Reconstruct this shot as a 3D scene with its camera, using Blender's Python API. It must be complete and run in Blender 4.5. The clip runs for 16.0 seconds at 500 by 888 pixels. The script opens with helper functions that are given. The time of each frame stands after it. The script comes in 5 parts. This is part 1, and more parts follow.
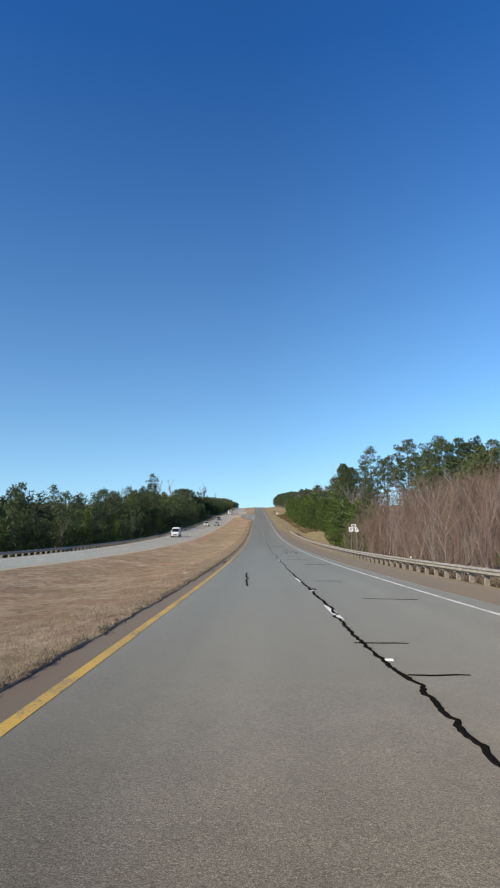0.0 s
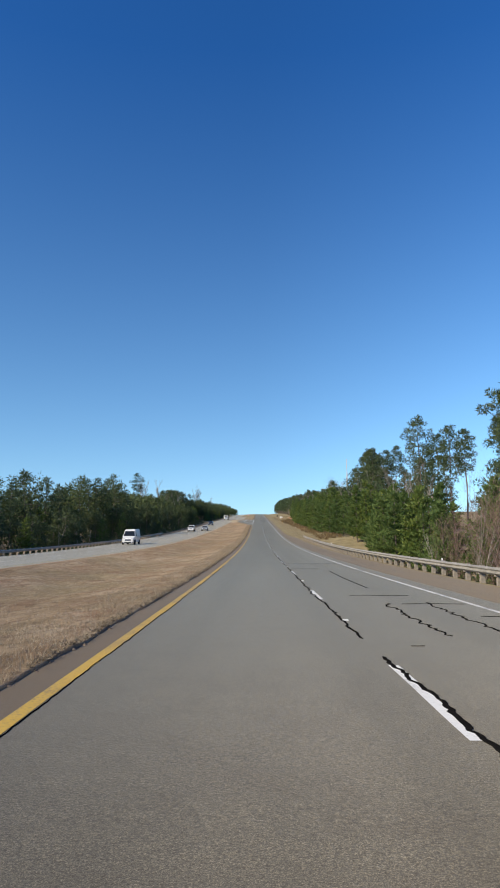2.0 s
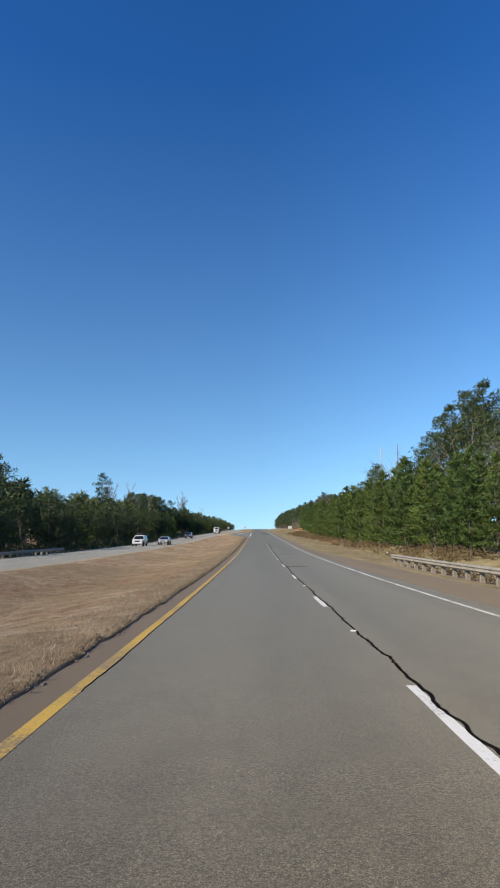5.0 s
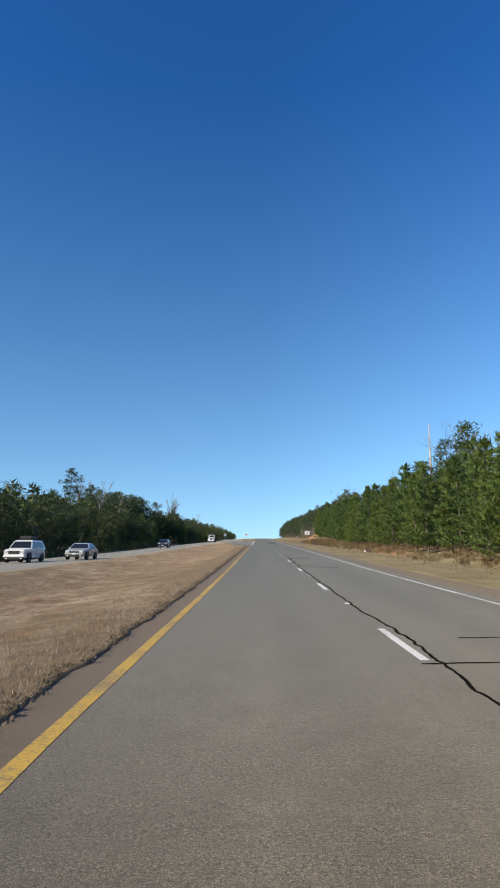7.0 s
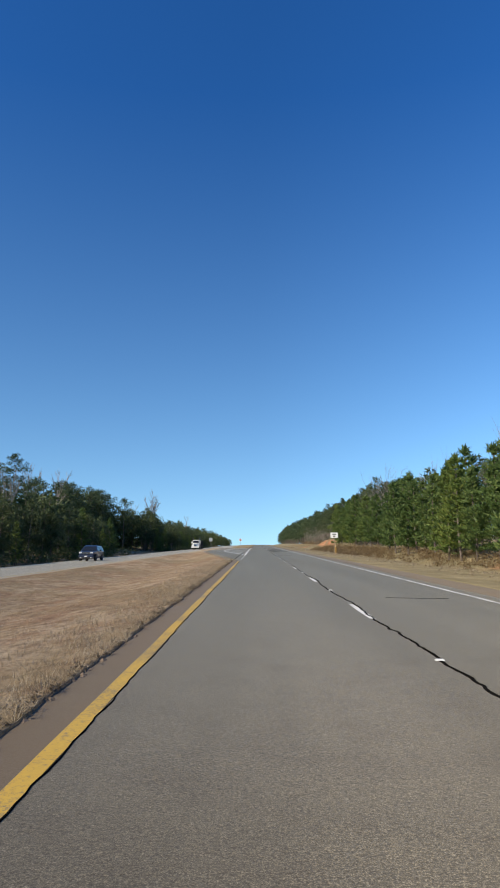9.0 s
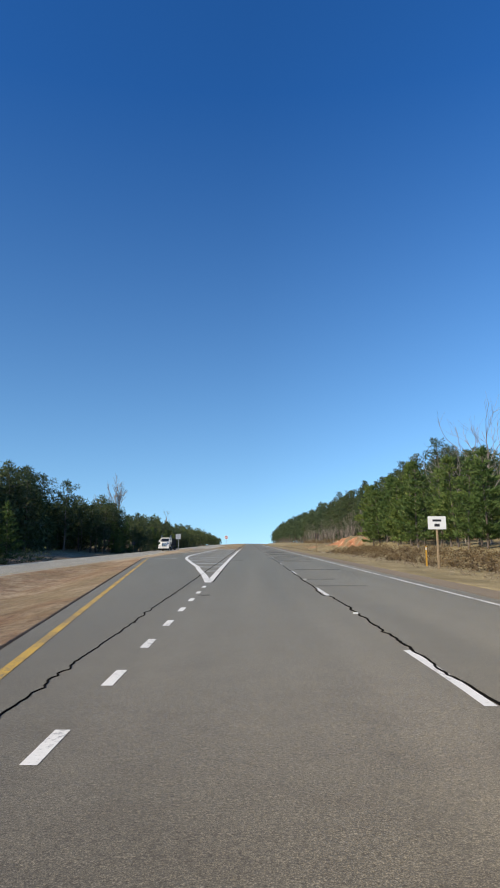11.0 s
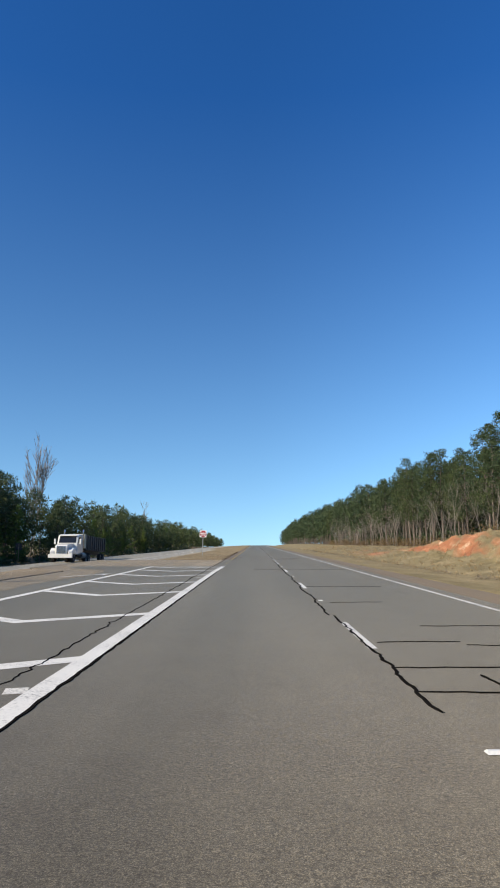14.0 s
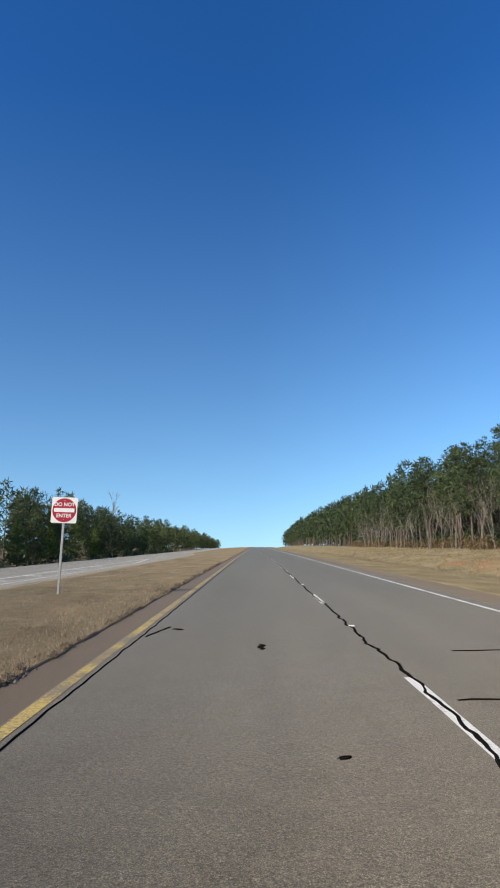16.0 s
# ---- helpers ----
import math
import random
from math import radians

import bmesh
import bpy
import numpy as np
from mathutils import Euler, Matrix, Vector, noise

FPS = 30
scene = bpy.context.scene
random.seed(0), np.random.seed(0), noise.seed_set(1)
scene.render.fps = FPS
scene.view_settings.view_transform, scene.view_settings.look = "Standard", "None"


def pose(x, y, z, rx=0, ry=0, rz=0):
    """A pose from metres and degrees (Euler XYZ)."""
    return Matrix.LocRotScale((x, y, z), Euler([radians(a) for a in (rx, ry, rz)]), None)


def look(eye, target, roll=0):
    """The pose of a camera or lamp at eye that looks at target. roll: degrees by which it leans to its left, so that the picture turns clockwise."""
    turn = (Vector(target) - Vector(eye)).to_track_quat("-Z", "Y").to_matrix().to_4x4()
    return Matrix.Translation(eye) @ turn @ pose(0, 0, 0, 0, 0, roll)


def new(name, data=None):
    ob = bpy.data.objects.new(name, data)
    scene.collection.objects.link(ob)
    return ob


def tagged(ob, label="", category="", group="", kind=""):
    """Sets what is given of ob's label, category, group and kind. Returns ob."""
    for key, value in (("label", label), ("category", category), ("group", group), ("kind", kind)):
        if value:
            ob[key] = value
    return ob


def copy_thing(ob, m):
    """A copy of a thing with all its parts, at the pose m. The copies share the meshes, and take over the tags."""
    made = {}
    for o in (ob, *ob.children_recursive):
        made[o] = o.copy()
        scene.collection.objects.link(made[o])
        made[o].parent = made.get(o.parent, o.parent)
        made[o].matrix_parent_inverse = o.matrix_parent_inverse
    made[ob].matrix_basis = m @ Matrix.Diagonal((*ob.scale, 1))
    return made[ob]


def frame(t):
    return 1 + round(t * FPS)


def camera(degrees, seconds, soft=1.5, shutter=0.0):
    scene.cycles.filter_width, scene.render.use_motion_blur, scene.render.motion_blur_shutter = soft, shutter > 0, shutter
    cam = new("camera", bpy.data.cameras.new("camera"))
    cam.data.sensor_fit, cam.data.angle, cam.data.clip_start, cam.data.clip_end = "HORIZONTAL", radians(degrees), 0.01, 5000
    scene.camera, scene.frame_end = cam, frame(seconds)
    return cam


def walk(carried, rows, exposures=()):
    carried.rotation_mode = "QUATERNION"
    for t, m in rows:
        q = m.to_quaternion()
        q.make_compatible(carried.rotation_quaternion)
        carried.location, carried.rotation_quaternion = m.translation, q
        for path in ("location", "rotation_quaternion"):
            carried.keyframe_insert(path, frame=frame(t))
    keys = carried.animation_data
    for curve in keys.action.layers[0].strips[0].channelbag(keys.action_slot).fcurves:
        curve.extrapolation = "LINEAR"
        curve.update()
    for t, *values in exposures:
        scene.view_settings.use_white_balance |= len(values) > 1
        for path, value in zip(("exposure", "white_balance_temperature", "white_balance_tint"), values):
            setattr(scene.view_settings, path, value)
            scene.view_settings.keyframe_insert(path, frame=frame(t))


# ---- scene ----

# ---- the road's profile: X across, Y along, one long sag and a far crest ----
GRADE, SAG_A, SAG_B, SAG_R = 0.034, -80.0, 240.0, 3470.0
CREST_A, CREST_B, CREST_R = 800.0, 1280.0, 8000.0


def road_z(s):
    g0 = GRADE - (SAG_B - SAG_A) / SAG_R
    z = g0 * (s - SAG_A) if s < SAG_A else 0.0
    u = min(max(s, SAG_A), SAG_B) - SAG_A
    z += g0 * u + u * u / (2 * SAG_R)
    z += GRADE * min(max(s - SAG_B, 0.0), CREST_A - SAG_B)
    w = min(max(s - CREST_A, 0.0), CREST_B - CREST_A)
    z += GRADE * w - w * w / (2 * CREST_R)
    return z + (GRADE - (CREST_B - CREST_A) / CREST_R) * max(s - CREST_B, 0.0)


# ---- camera ----
EYE = 1.44
cam = camera(41.45, 16.0, 1.9)
ROWS = [  # seconds, across, along, pitch, yaw
    (0.0, -1.630, 0.00, 6.77, 0.66),
    (0.5, -1.650, 14.14, 6.73, 0.52),
    (1.0, -1.650, 28.33, 6.63, 0.37),
    (1.5, -1.650, 42.56, 7.26, 0.52),
    (2.0, -1.620, 56.82, 7.55, 0.66),
    (2.5, -1.585, 71.11, 7.98, 0.56),
    (3.0, -1.575, 85.41, 7.88, 0.56),
    (5.5, -1.800, 156.93, 9.21, 0.56),
    (6.0, -1.910, 171.19, 9.23, 0.71),
    (6.5, -2.000, 185.43, 9.68, 0.66),
    (7.0, -2.060, 199.64, 9.93, 0.81),
    (7.5, -2.100, 213.81, 9.99, 0.66),
    (8.0, -2.150, 227.95, 10.48, 0.66),
    (8.5, -2.220, 242.04, 10.47, 0.71),
    (9.0, -2.230, 256.09, 10.47, 0.56),
    (11.5, -2.060, 325.60, 10.35, -0.17),
    (12.0, -1.940, 339.35, 10.45, 0.22),
    (12.5, -1.840, 353.05, 10.58, -0.17),
    (13.0, -1.730, 366.69, 10.34, 0.37),
    (13.5, -1.645, 380.28, 10.76, 0.07),
    (14.0, -1.620, 393.82, 10.47, 0.42),
    (14.5, -1.620, 407.31, 10.61, 0.52),
    (15.0, -1.645, 420.75, 10.41, 0.42),
    (15.5, -1.660, 434.15, 10.40, 0.56),
    (16.0, -1.685, 447.51, 10.59, 0.42),
]
walk(cam, [(t, pose(x, s, road_z(s) + EYE, 90 + pitch, 0.0, yaw)) for t, x, s, pitch, yaw in ROWS])

# ---- daylight ----
SUN_UP, SUN_AZ = 32.0, 236.0   # degrees; azimuth clockwise from +Y
world = bpy.data.worlds.new("sky")
scene.world = world
world.use_nodes = True
wn = world.node_tree
sky = wn.nodes.new("ShaderNodeTexSky")
sky.sky_type, sky.sun_disc = "NISHITA", False
sky.sun_elevation, sky.sun_rotation = radians(SUN_UP), radians(SUN_AZ)
sky.altitude, sky.air_density, sky.dust_density, sky.ozone_density = 200.0, 1.0, 0.1, 6.5
rich = wn.nodes.new("ShaderNodeHueSaturation")
rich.inputs["Saturation"].default_value, rich.inputs["Hue"].default_value = 1.15, 0.503
# the band of haze right at the horizon is left out
geo = wn.nodes.new("ShaderNodeTexCoord")
lift = wn.nodes.new("ShaderNodeVectorMath")
lift.inputs[1].default_value = (0.0, 0.0, 0.055)
wn.links.new(geo.outputs["Generated"], lift.inputs[0])
wn.links.new(lift.outputs[0], sky.inputs["Vector"])
wn.links.new(sky.outputs[0], rich.inputs["Color"])
wn.links.new(rich.outputs[0], wn.nodes["Background"].inputs[0])
# deeper blue overhead, paler towards the horizon
height = wn.nodes.new("ShaderNodeSeparateXYZ")
wn.links.new(geo.outputs["Generated"], height.inputs[0])
for sock, low, high in (("Saturation", 1.0, 1.2), ("Value", 1.0, 0.965), ("Hue", 0.489, 0.507)):
    fade = wn.nodes.new("ShaderNodeMapRange")
    for k, v in zip((1, 2, 3, 4), (0.05, 0.62, low, high)):
        fade.inputs[k].default_value = v
    wn.links.new(height.outputs[2], fade.inputs[0])
    out = fade.outputs[0]
    if sock == "Value":     # the sky opposite the sun is a little lighter
        side, both = wn.nodes.new("ShaderNodeMapRange"), wn.nodes.new("ShaderNodeMath")
        for k, v in zip((1, 2, 3, 4), (0.0, 0.5, 1.0, 1.26)):
            side.inputs[k].default_value = v
        both.operation = "MULTIPLY"
        wn.links.new(height.outputs[0], side.inputs[0])
        wn.links.new(side.outputs[0], both.inputs[0])
        wn.links.new(out, both.inputs[1])
        out = both.outputs[0]
    wn.links.new(out, rich.inputs[sock])
wn.nodes["Background"].inputs[1].default_value = 0.13
sun = new("sun", bpy.data.lights.new("sun", "SUN"))
sun.data.energy, sun.data.angle, sun.data.color = 5.0, radians(0.5), (1.0, 0.89, 0.7)
to_sun = Vector((math.sin(radians(SUN_AZ)) * math.cos(radians(SUN_UP)), math.cos(radians(SUN_AZ)) * math.cos(radians(SUN_UP)), math.sin(radians(SUN_UP))))
sun.matrix_world = look(to_sun * 100, (0, 0, 0))
scene.view_settings.exposure = 0.31


# ---- materials ----
class Mat:
    """A small node builder round one Principled BSDF."""

    def __init__(self, name, rough=0.8, metal=0.0):
        self.m = bpy.data.materials.new(name)
        self.m.use_nodes = True
        self.t = self.m.node_tree
        self.b = self.t.nodes["Principled BSDF"]
        self.b.inputs["Roughness"].default_value = rough
        self.b.inputs["Metallic"].default_value = metal
        self.tc = self.node("ShaderNodeTexCoord")

    def node(self, kind, **sets):
        n = self.t.nodes.new(kind)
        for k, v in sets.items():
            n.inputs[k].default_value = v
        return n

    def link(self, a, b):
        self.t.links.new(a, b)

    def noise(self, scale, detail=4.0, rough=0.55, stretch=None, src="Object"):
        n = self.node("ShaderNodeTexNoise", Scale=scale, Detail=detail, Roughness=rough)
        vec = self.tc.outputs[src]
        if stretch:
            mp = self.node("ShaderNodeMapping")
            mp.inputs["Scale"].default_value = stretch
            self.link(vec, mp.inputs[0])
            vec = mp.outputs[0]
        self.link(vec, n.inputs["Vector"])
        return n.outputs[0]

    def ramp(self, fac, stops):
        n = self.node("ShaderNodeValToRGB")
        el = n.color_ramp.elements
        while len(el) < len(stops):
            el.new(0.5)
        for e, (p, c) in zip(el, stops):
            e.position, e.color = p, (*c, 1)
        self.link(fac, n.inputs[0])
        return n.outputs[0]

    def mix(self, fac, a, b, mode="MIX"):
        n = self.t.nodes.new("ShaderNodeMix")
        n.data_type, n.blend_type = "RGBA", mode
        for sock, v in ((n.inputs[0], fac), (n.inputs[6], a), (n.inputs[7], b)):
            if isinstance(v, (int, float)):
                sock.default_value = v
            elif isinstance(v, tuple):
                sock.default_value = (*v, 1)
            else:
                self.link(v, sock)
        return n.outputs[2]

    def color(self, c):
        if isinstance(c, tuple):
            self.b.inputs["Base Color"].default_value = (*c, 1)
        else:
            self.link(c, self.b.inputs["Base Color"])
        return self

    def bump(self, fac, strength=0.4, dist=0.02):
        n = self.node("ShaderNodeBump", Strength=strength, Distance=dist)
        self.link(fac, n.inputs["Height"])
        self.link(n.outputs[0], self.b.inputs["Normal"])
        return self

    def random(self, island=False):
        n = self.node("ShaderNodeNewGeometry" if island else "ShaderNodeObjectInfo")
        return n.outputs["Random Per Island" if island else "Random"]


def asphalt(name, lo, hi, brown=0.0, soil=(0.13, 0.103, 0.07)):
    """Worn asphalt: pale stones and dark pits over a binder that varies in long patches and wheel tracks."""
    m = Mat(name, 0.6)
    m.b.inputs["Diffuse Roughness"].default_value = 1.0
    m.b.inputs["Specular IOR Level"].default_value = 0.12 if brown else 0.2
    m.b.inputs["Sheen Weight"].default_value, m.b.inputs["Sheen Roughness"].default_value = 0.0 if brown else 0.4, 0.32     # sheen added so that the asphalt pales at grazing angles
    m.b.inputs["Sheen Tint"].default_value = (0.87, 0.77, 0.58, 1)
    grain = m.noise(46, 3, 0.7)
    speck = m.noise(120, 2, 0.7)
    patch = m.noise(0.35, 5, 0.6, (1, 0.12, 1))
    track = m.noise(0.9, 3, 0.5, (1, 0.01, 1))
    blotch = m.noise(1.6, 5, 0.7)
    c = m.ramp(patch, [(0.3, lo), (0.7, hi)])
    c = m.mix(0.4, c, m.ramp(track, [(0.35, tuple(v * 0.78 for v in lo)), (0.65, tuple(v * 1.1 for v in hi))]))
    c = m.mix(0.55, c, m.ramp(blotch, [(0.32, (0.8, 0.76, 0.74)), (0.5, (1, 1, 1)), (0.68, (1.16, 1.15, 1.12))]), "MULTIPLY")
    c = m.mix(0.8, c, m.ramp(grain, [(0.34, (0.5, 0.48, 0.46)), (0.5, (1, 1, 1)), (0.66, (1.4, 1.37, 1.32))]), "MULTIPLY")
    c = m.mix(0.7, c, m.ramp(speck, [(0.36, (0.4, 0.39, 0.37)), (0.54, (1, 1, 1)), (0.63, (2.7, 2.65, 2.5))]), "MULTIPLY")
    if brown:
        c = m.mix(m.ramp(m.noise(0.8, 6, 0.65, (1, 0.3, 1)), [(0.25, (0.25 * brown, 0.25 * brown, 0.25 * brown)), (0.55, (brown, brown, brown))]), c, soil)
    m.color(c).bump(grain, 0.5, 0.008)
    return m.m


def paint(name, col, under, worn):
    m = Mat(name, 0.6)
    wear = m.noise(26, 6, 0.8)
    big = m.noise(0.8, 3, 0.6)
    w = m.mix(0.35, wear, big)
    c = m.mix(0.4, col, m.ramp(m.noise(22, 4), [(0.3, tuple(v * 0.72 for v in col)), (0.7, col)]))
    m.color(m.mix(m.ramp(w, [(worn - 0.04, (0.85, 0.85, 0.85)), (worn + 0.05, (0, 0, 0))]), c, under)).bump(wear, 0.3, 0.003)
    return m.m


def plain(name, col, rough=0.6, metal=0.0, vary=0.15, scale=6.0):
    m = Mat(name, rough, metal)
    n = m.noise(scale, 5, 0.65)
    m.color(m.ramp(n, [(0.3, tuple(v * (1 - vary) for v in col)), (0.7, tuple(min(1, v * (1 + vary)) for v in col))]))
    return m.m


def foliage(name, dark, light, yellow, thin_share=0.32):
    m = Mat(name, 0.55)
    r = m.random(True)
    c = m.ramp(r, [(0.0, dark), (0.6, light), (1.0, yellow)])
    tone = m.ramp(m.random(), [(0.0, (0.72, 0.8, 0.8)), (0.5, (1, 1, 1)), (1.0, (1.22, 1.12, 0.85))])
    m.color(m.mix(1.0, c, tone, "MULTIPLY"))
    m.b.inputs["Specular IOR Level"].default_value = 0.2
    col = m.b.inputs["Base Color"].links[0].from_socket
    thin = m.node("ShaderNodeBsdfTranslucent")
    both = m.node("ShaderNodeMixShader", Fac=thin_share)
    m.link(col, thin.inputs["Color"])
    m.link(m.b.outputs[0], both.inputs[1])
    m.link(thin.outputs[0], both.inputs[2])
    m.link(both.outputs[0], m.t.nodes["Material Output"].inputs["Surface"])
    return m.m


def bark(name, dark, light):
    m = Mat(name, 0.9)
    n = m.noise(5, 5, 0.7, (3, 3, 0.5))
    c = m.ramp(n, [(0.35, dark), (0.65, light)])
    c = m.mix(1.0, c, m.ramp(m.random(), [(0, (0.75, 0.72, 0.7)), (1, (1.2, 1.18, 1.15))]), "MULTIPLY")
    m.color(c).bump(n, 0.6, 0.03)
    return m.m


M_ROAD = asphalt("grey_asphalt", (0.086, 0.0755, 0.057), (0.11, 0.097, 0.0745))
M_ROAD2 = asphalt("pale_asphalt", (0.225, 0.205, 0.17), (0.275, 0.252, 0.21))
M_SHOULDER = asphalt("dirty_shoulder_asphalt", (0.1, 0.088, 0.068), (0.14, 0.122, 0.094), 0.75, (0.155, 0.118, 0.076))
M_INNER = asphalt("dusty_inner_shoulder_asphalt", (0.11, 0.093, 0.07), (0.145, 0.126, 0.096), 0.85, (0.15, 0.113, 0.074))
M_DUST = asphalt("dusty_crossover_asphalt", (0.2, 0.17, 0.12), (0.25, 0.212, 0.152), 0.15)
M_SEAL = plain("black_crack_sealant", (0.012, 0.011, 0.01), 0.9, 0, 0.3, 20)
M_SEAL.node_tree.nodes["Principled BSDF"].inputs["Specular IOR Level"].default_value = 0.0
M_YELLOW = paint("yellow_road_paint", (0.56, 0.35, 0.045), (0.13, 0.115, 0.09), 0.46)
M_WHITE = paint("white_road_paint", (0.8, 0.77, 0.69), (0.17, 0.16, 0.14), 0.42)
M_WORN = paint("worn_white_road_paint", (0.78, 0.74, 0.65), (0.15, 0.137, 0.115), 0.45)
M_REFLECTOR = plain("white_ceramic_reflector", (0.7, 0.69, 0.64), 0.35, 0, 0.08, 30)
M_STEEL = plain("weathered_galvanised_steel", (0.33, 0.3, 0.25), 0.6, 0.3, 0.3, 3)
# the shade of the grass edge is put into this soil's dark colour
M_CLOD = plain("shaded_edge_soil", (0.18, 0.128, 0.083), 0.95, 0, 0.5, 14)
M_FADED = paint("faded_yellow_road_paint", (0.58, 0.42, 0.1), (0.14, 0.122, 0.096), 0.5)
M_POST = plain("weathered_grey_timber", (0.27, 0.23, 0.18), 0.9, 0, 0.3, 9)
M_PINE = foliage("pine_needles", (0.07, 0.112, 0.032), (0.12, 0.18, 0.048), (0.19, 0.225, 0.07))
M_PINE_OLD = foliage("old_pine_needles", (0.044, 0.064, 0.029), (0.066, 0.095, 0.04), (0.098, 0.12, 0.052), 0.14)
M_SCRUB = foliage("dry_scrub_leaves", (0.1, 0.065, 0.037), (0.19, 0.135, 0.075), (0.26, 0.2, 0.115))
M_BARK = bark("pine_bark", (0.07, 0.054, 0.045), (0.19, 0.158, 0.132))
M_PALE = bark("bleached_dead_wood", (0.4, 0.385, 0.37), (0.68, 0.66, 0.63))
M_TWIG = bark("grey_bare_bark", (0.16, 0.138, 0.12), (0.38, 0.345, 0.305))
M_REDTWIG = bark("reddish_bare_twigs", (0.135, 0.089, 0.073), (0.3, 0.203, 0.168))

# ground: dead winter grass with earth and red clay
gm = Mat("winter_grass_and_clay", 0.95)
gm.b.inputs["Diffuse Roughness"].default_value = 1.0
g_big = gm.noise(0.09, 6, 0.6)
g_mid = gm.noise(0.9, 6, 0.65, (1, 0.45, 1))
g_fine = gm.noise(16, 5, 0.75)
gc = gm.ramp(g_mid, [(0.26, (0.17, 0.105, 0.06)), (0.42, (0.29, 0.21, 0.125)), (0.58, (0.365, 0.285, 0.2)), (0.75, (0.45, 0.37, 0.27))])
gc = gm.mix(gm.ramp(g_big, [(0.42, (0, 0, 0)), (0.6, (0.6, 0.6, 0.6))]), gc, (0.2, 0.135, 0.07))
gc = gm.mix(0.8, gc, gm.ramp(g_fine, [(0.3, (0.55, 0.52, 0.48)), (0.52, (1, 1, 1)), (0.7, (1.3, 1.27, 1.2))]), "MULTIPLY")
soil = gm.noise(0.75, 6, 0.75, (1, 0.5, 1))
gc = gm.mix(gm.ramp(soil, [(0.47, (0, 0, 0)), (0.62, (0.75, 0.75, 0.75))]), gc, (0.2, 0.108, 0.055))
lumps = gm.noise(4.5, 4, 0.7, (1, 0.6, 1))
gc = gm.mix(0.75, gc, gm.ramp(lumps, [(0.34, (0.46, 0.41, 0.36)), (0.5, (1, 1, 1)), (0.7, (1.18, 1.16, 1.1))]), "MULTIPLY")


tufty = gm.noise(1.7, 5, 0.7, (1, 0.7, 1))
gc = gm.mix(0.8, gc, gm.ramp(tufty, [(0.36, (0.62, 0.54, 0.43)), (0.5, (1, 1, 1)), (0.66, (1.12, 1.1, 1.06))]), "MULTIPLY")


def spread(name):
    n = gm.node("ShaderNodeAttribute")
    n.attribute_name = name
    return n.outputs["Fac"]


olive = gm.ramp(gm.noise(0.5, 6, 0.7, (1, 0.6, 1)), [(0.3, (0.09, 0.075, 0.033)), (0.47, (0.16, 0.132, 0.065)), (0.62, (0.23, 0.188, 0.1)), (0.75, (0.33, 0.27, 0.17))])
olive = gm.mix(0.7, olive, gm.ramp(g_fine, [(0.3, (0.55, 0.52, 0.45)), (0.52, (1, 1, 1)), (0.7, (1.3, 1.27, 1.2))]), "MULTIPLY")
gc = gm.mix(gm.ramp(gm.noise(0.16, 5, 0.65, (1, 0.5, 1)), [(0.45, (0, 0, 0)), (0.68, (0.55, 0.55, 0.55))]), gc, olive)
gc = gm.mix(1.0, gc, (0.99, 0.97, 0.91), "MULTIPLY")
gc = gm.mix(spread("verge"), gc, olive)
dust = gm.ramp(gm.noise(0.5, 6, 0.7, (1, 0.2, 1)), [(0.3, (0.2, 0.145, 0.085)), (0.5, (0.3, 0.235, 0.15)), (0.7, (0.34, 0.285, 0.2))])
gc = gm.mix(spread("dust"), gc, dust)
clay = gm.ramp(gm.noise(0.55, 6, 0.7, (1, 0.7, 2)), [(0.3, (0.17, 0.065, 0.028)), (0.46, (0.28, 0.105, 0.045)), (0.58, (0.37, 0.16, 0.075)), (0.7, (0.62, 0.42, 0.28))])
gc = gm.mix(spread("clay"), gc, clay)
# edge and guardrail shade, painted in as darker soil
gc = gm.mix(spread("soil"), gc, (0.175, 0.126, 0.084))
gm.color(gc).bump(gm.mix(0.5, lumps, g_fine), 0.9, 0.1)
M_GROUND = gm.m
M_GRASS = foliage("dead_grass_blades", (0.2, 0.15, 0.1), (0.345, 0.285, 0.205), (0.48, 0.415, 0.32))

M_EDGE = foliage("brown_dead_thatch", (0.11, 0.083, 0.056), (0.22, 0.172, 0.118), (0.37, 0.3, 0.22))
# growth coloured dark to give the shade behind the guardrail
M_RAIL_SHADE = foliage("rail_shade_weeds", (0.06, 0.042, 0.028), (0.13, 0.092, 0.06), (0.26, 0.2, 0.14))

# ---- helpers for building ----
def mesh_of(name, verts, faces, mat, smooth=False):
    me = bpy.data.meshes.new(name)
    me.from_pydata(verts, [], faces)
    me.materials.append(mat)
    if smooth:
        me.shade_smooth()
    me.update()
    return me


def joined(boxes):
    """Vertices and faces of several pieces as one."""
    V, F = [], []
    for v, f in boxes:
        n = len(V)
        V += [tuple(p) for p in v]
        F += [tuple(i + n for i in q) for q in f]
    return V, F


def box(x0, x1, y0, y1, z0, z1):
    v = [(x, y, z) for z in (z0, z1) for y in (y0, y1) for x in (x0, x1)]
    return v, [(0, 2, 3, 1), (4, 5, 7, 6), (0, 1, 5, 4), (1, 3, 7, 5), (3, 2, 6, 7), (2, 0, 4, 6)]


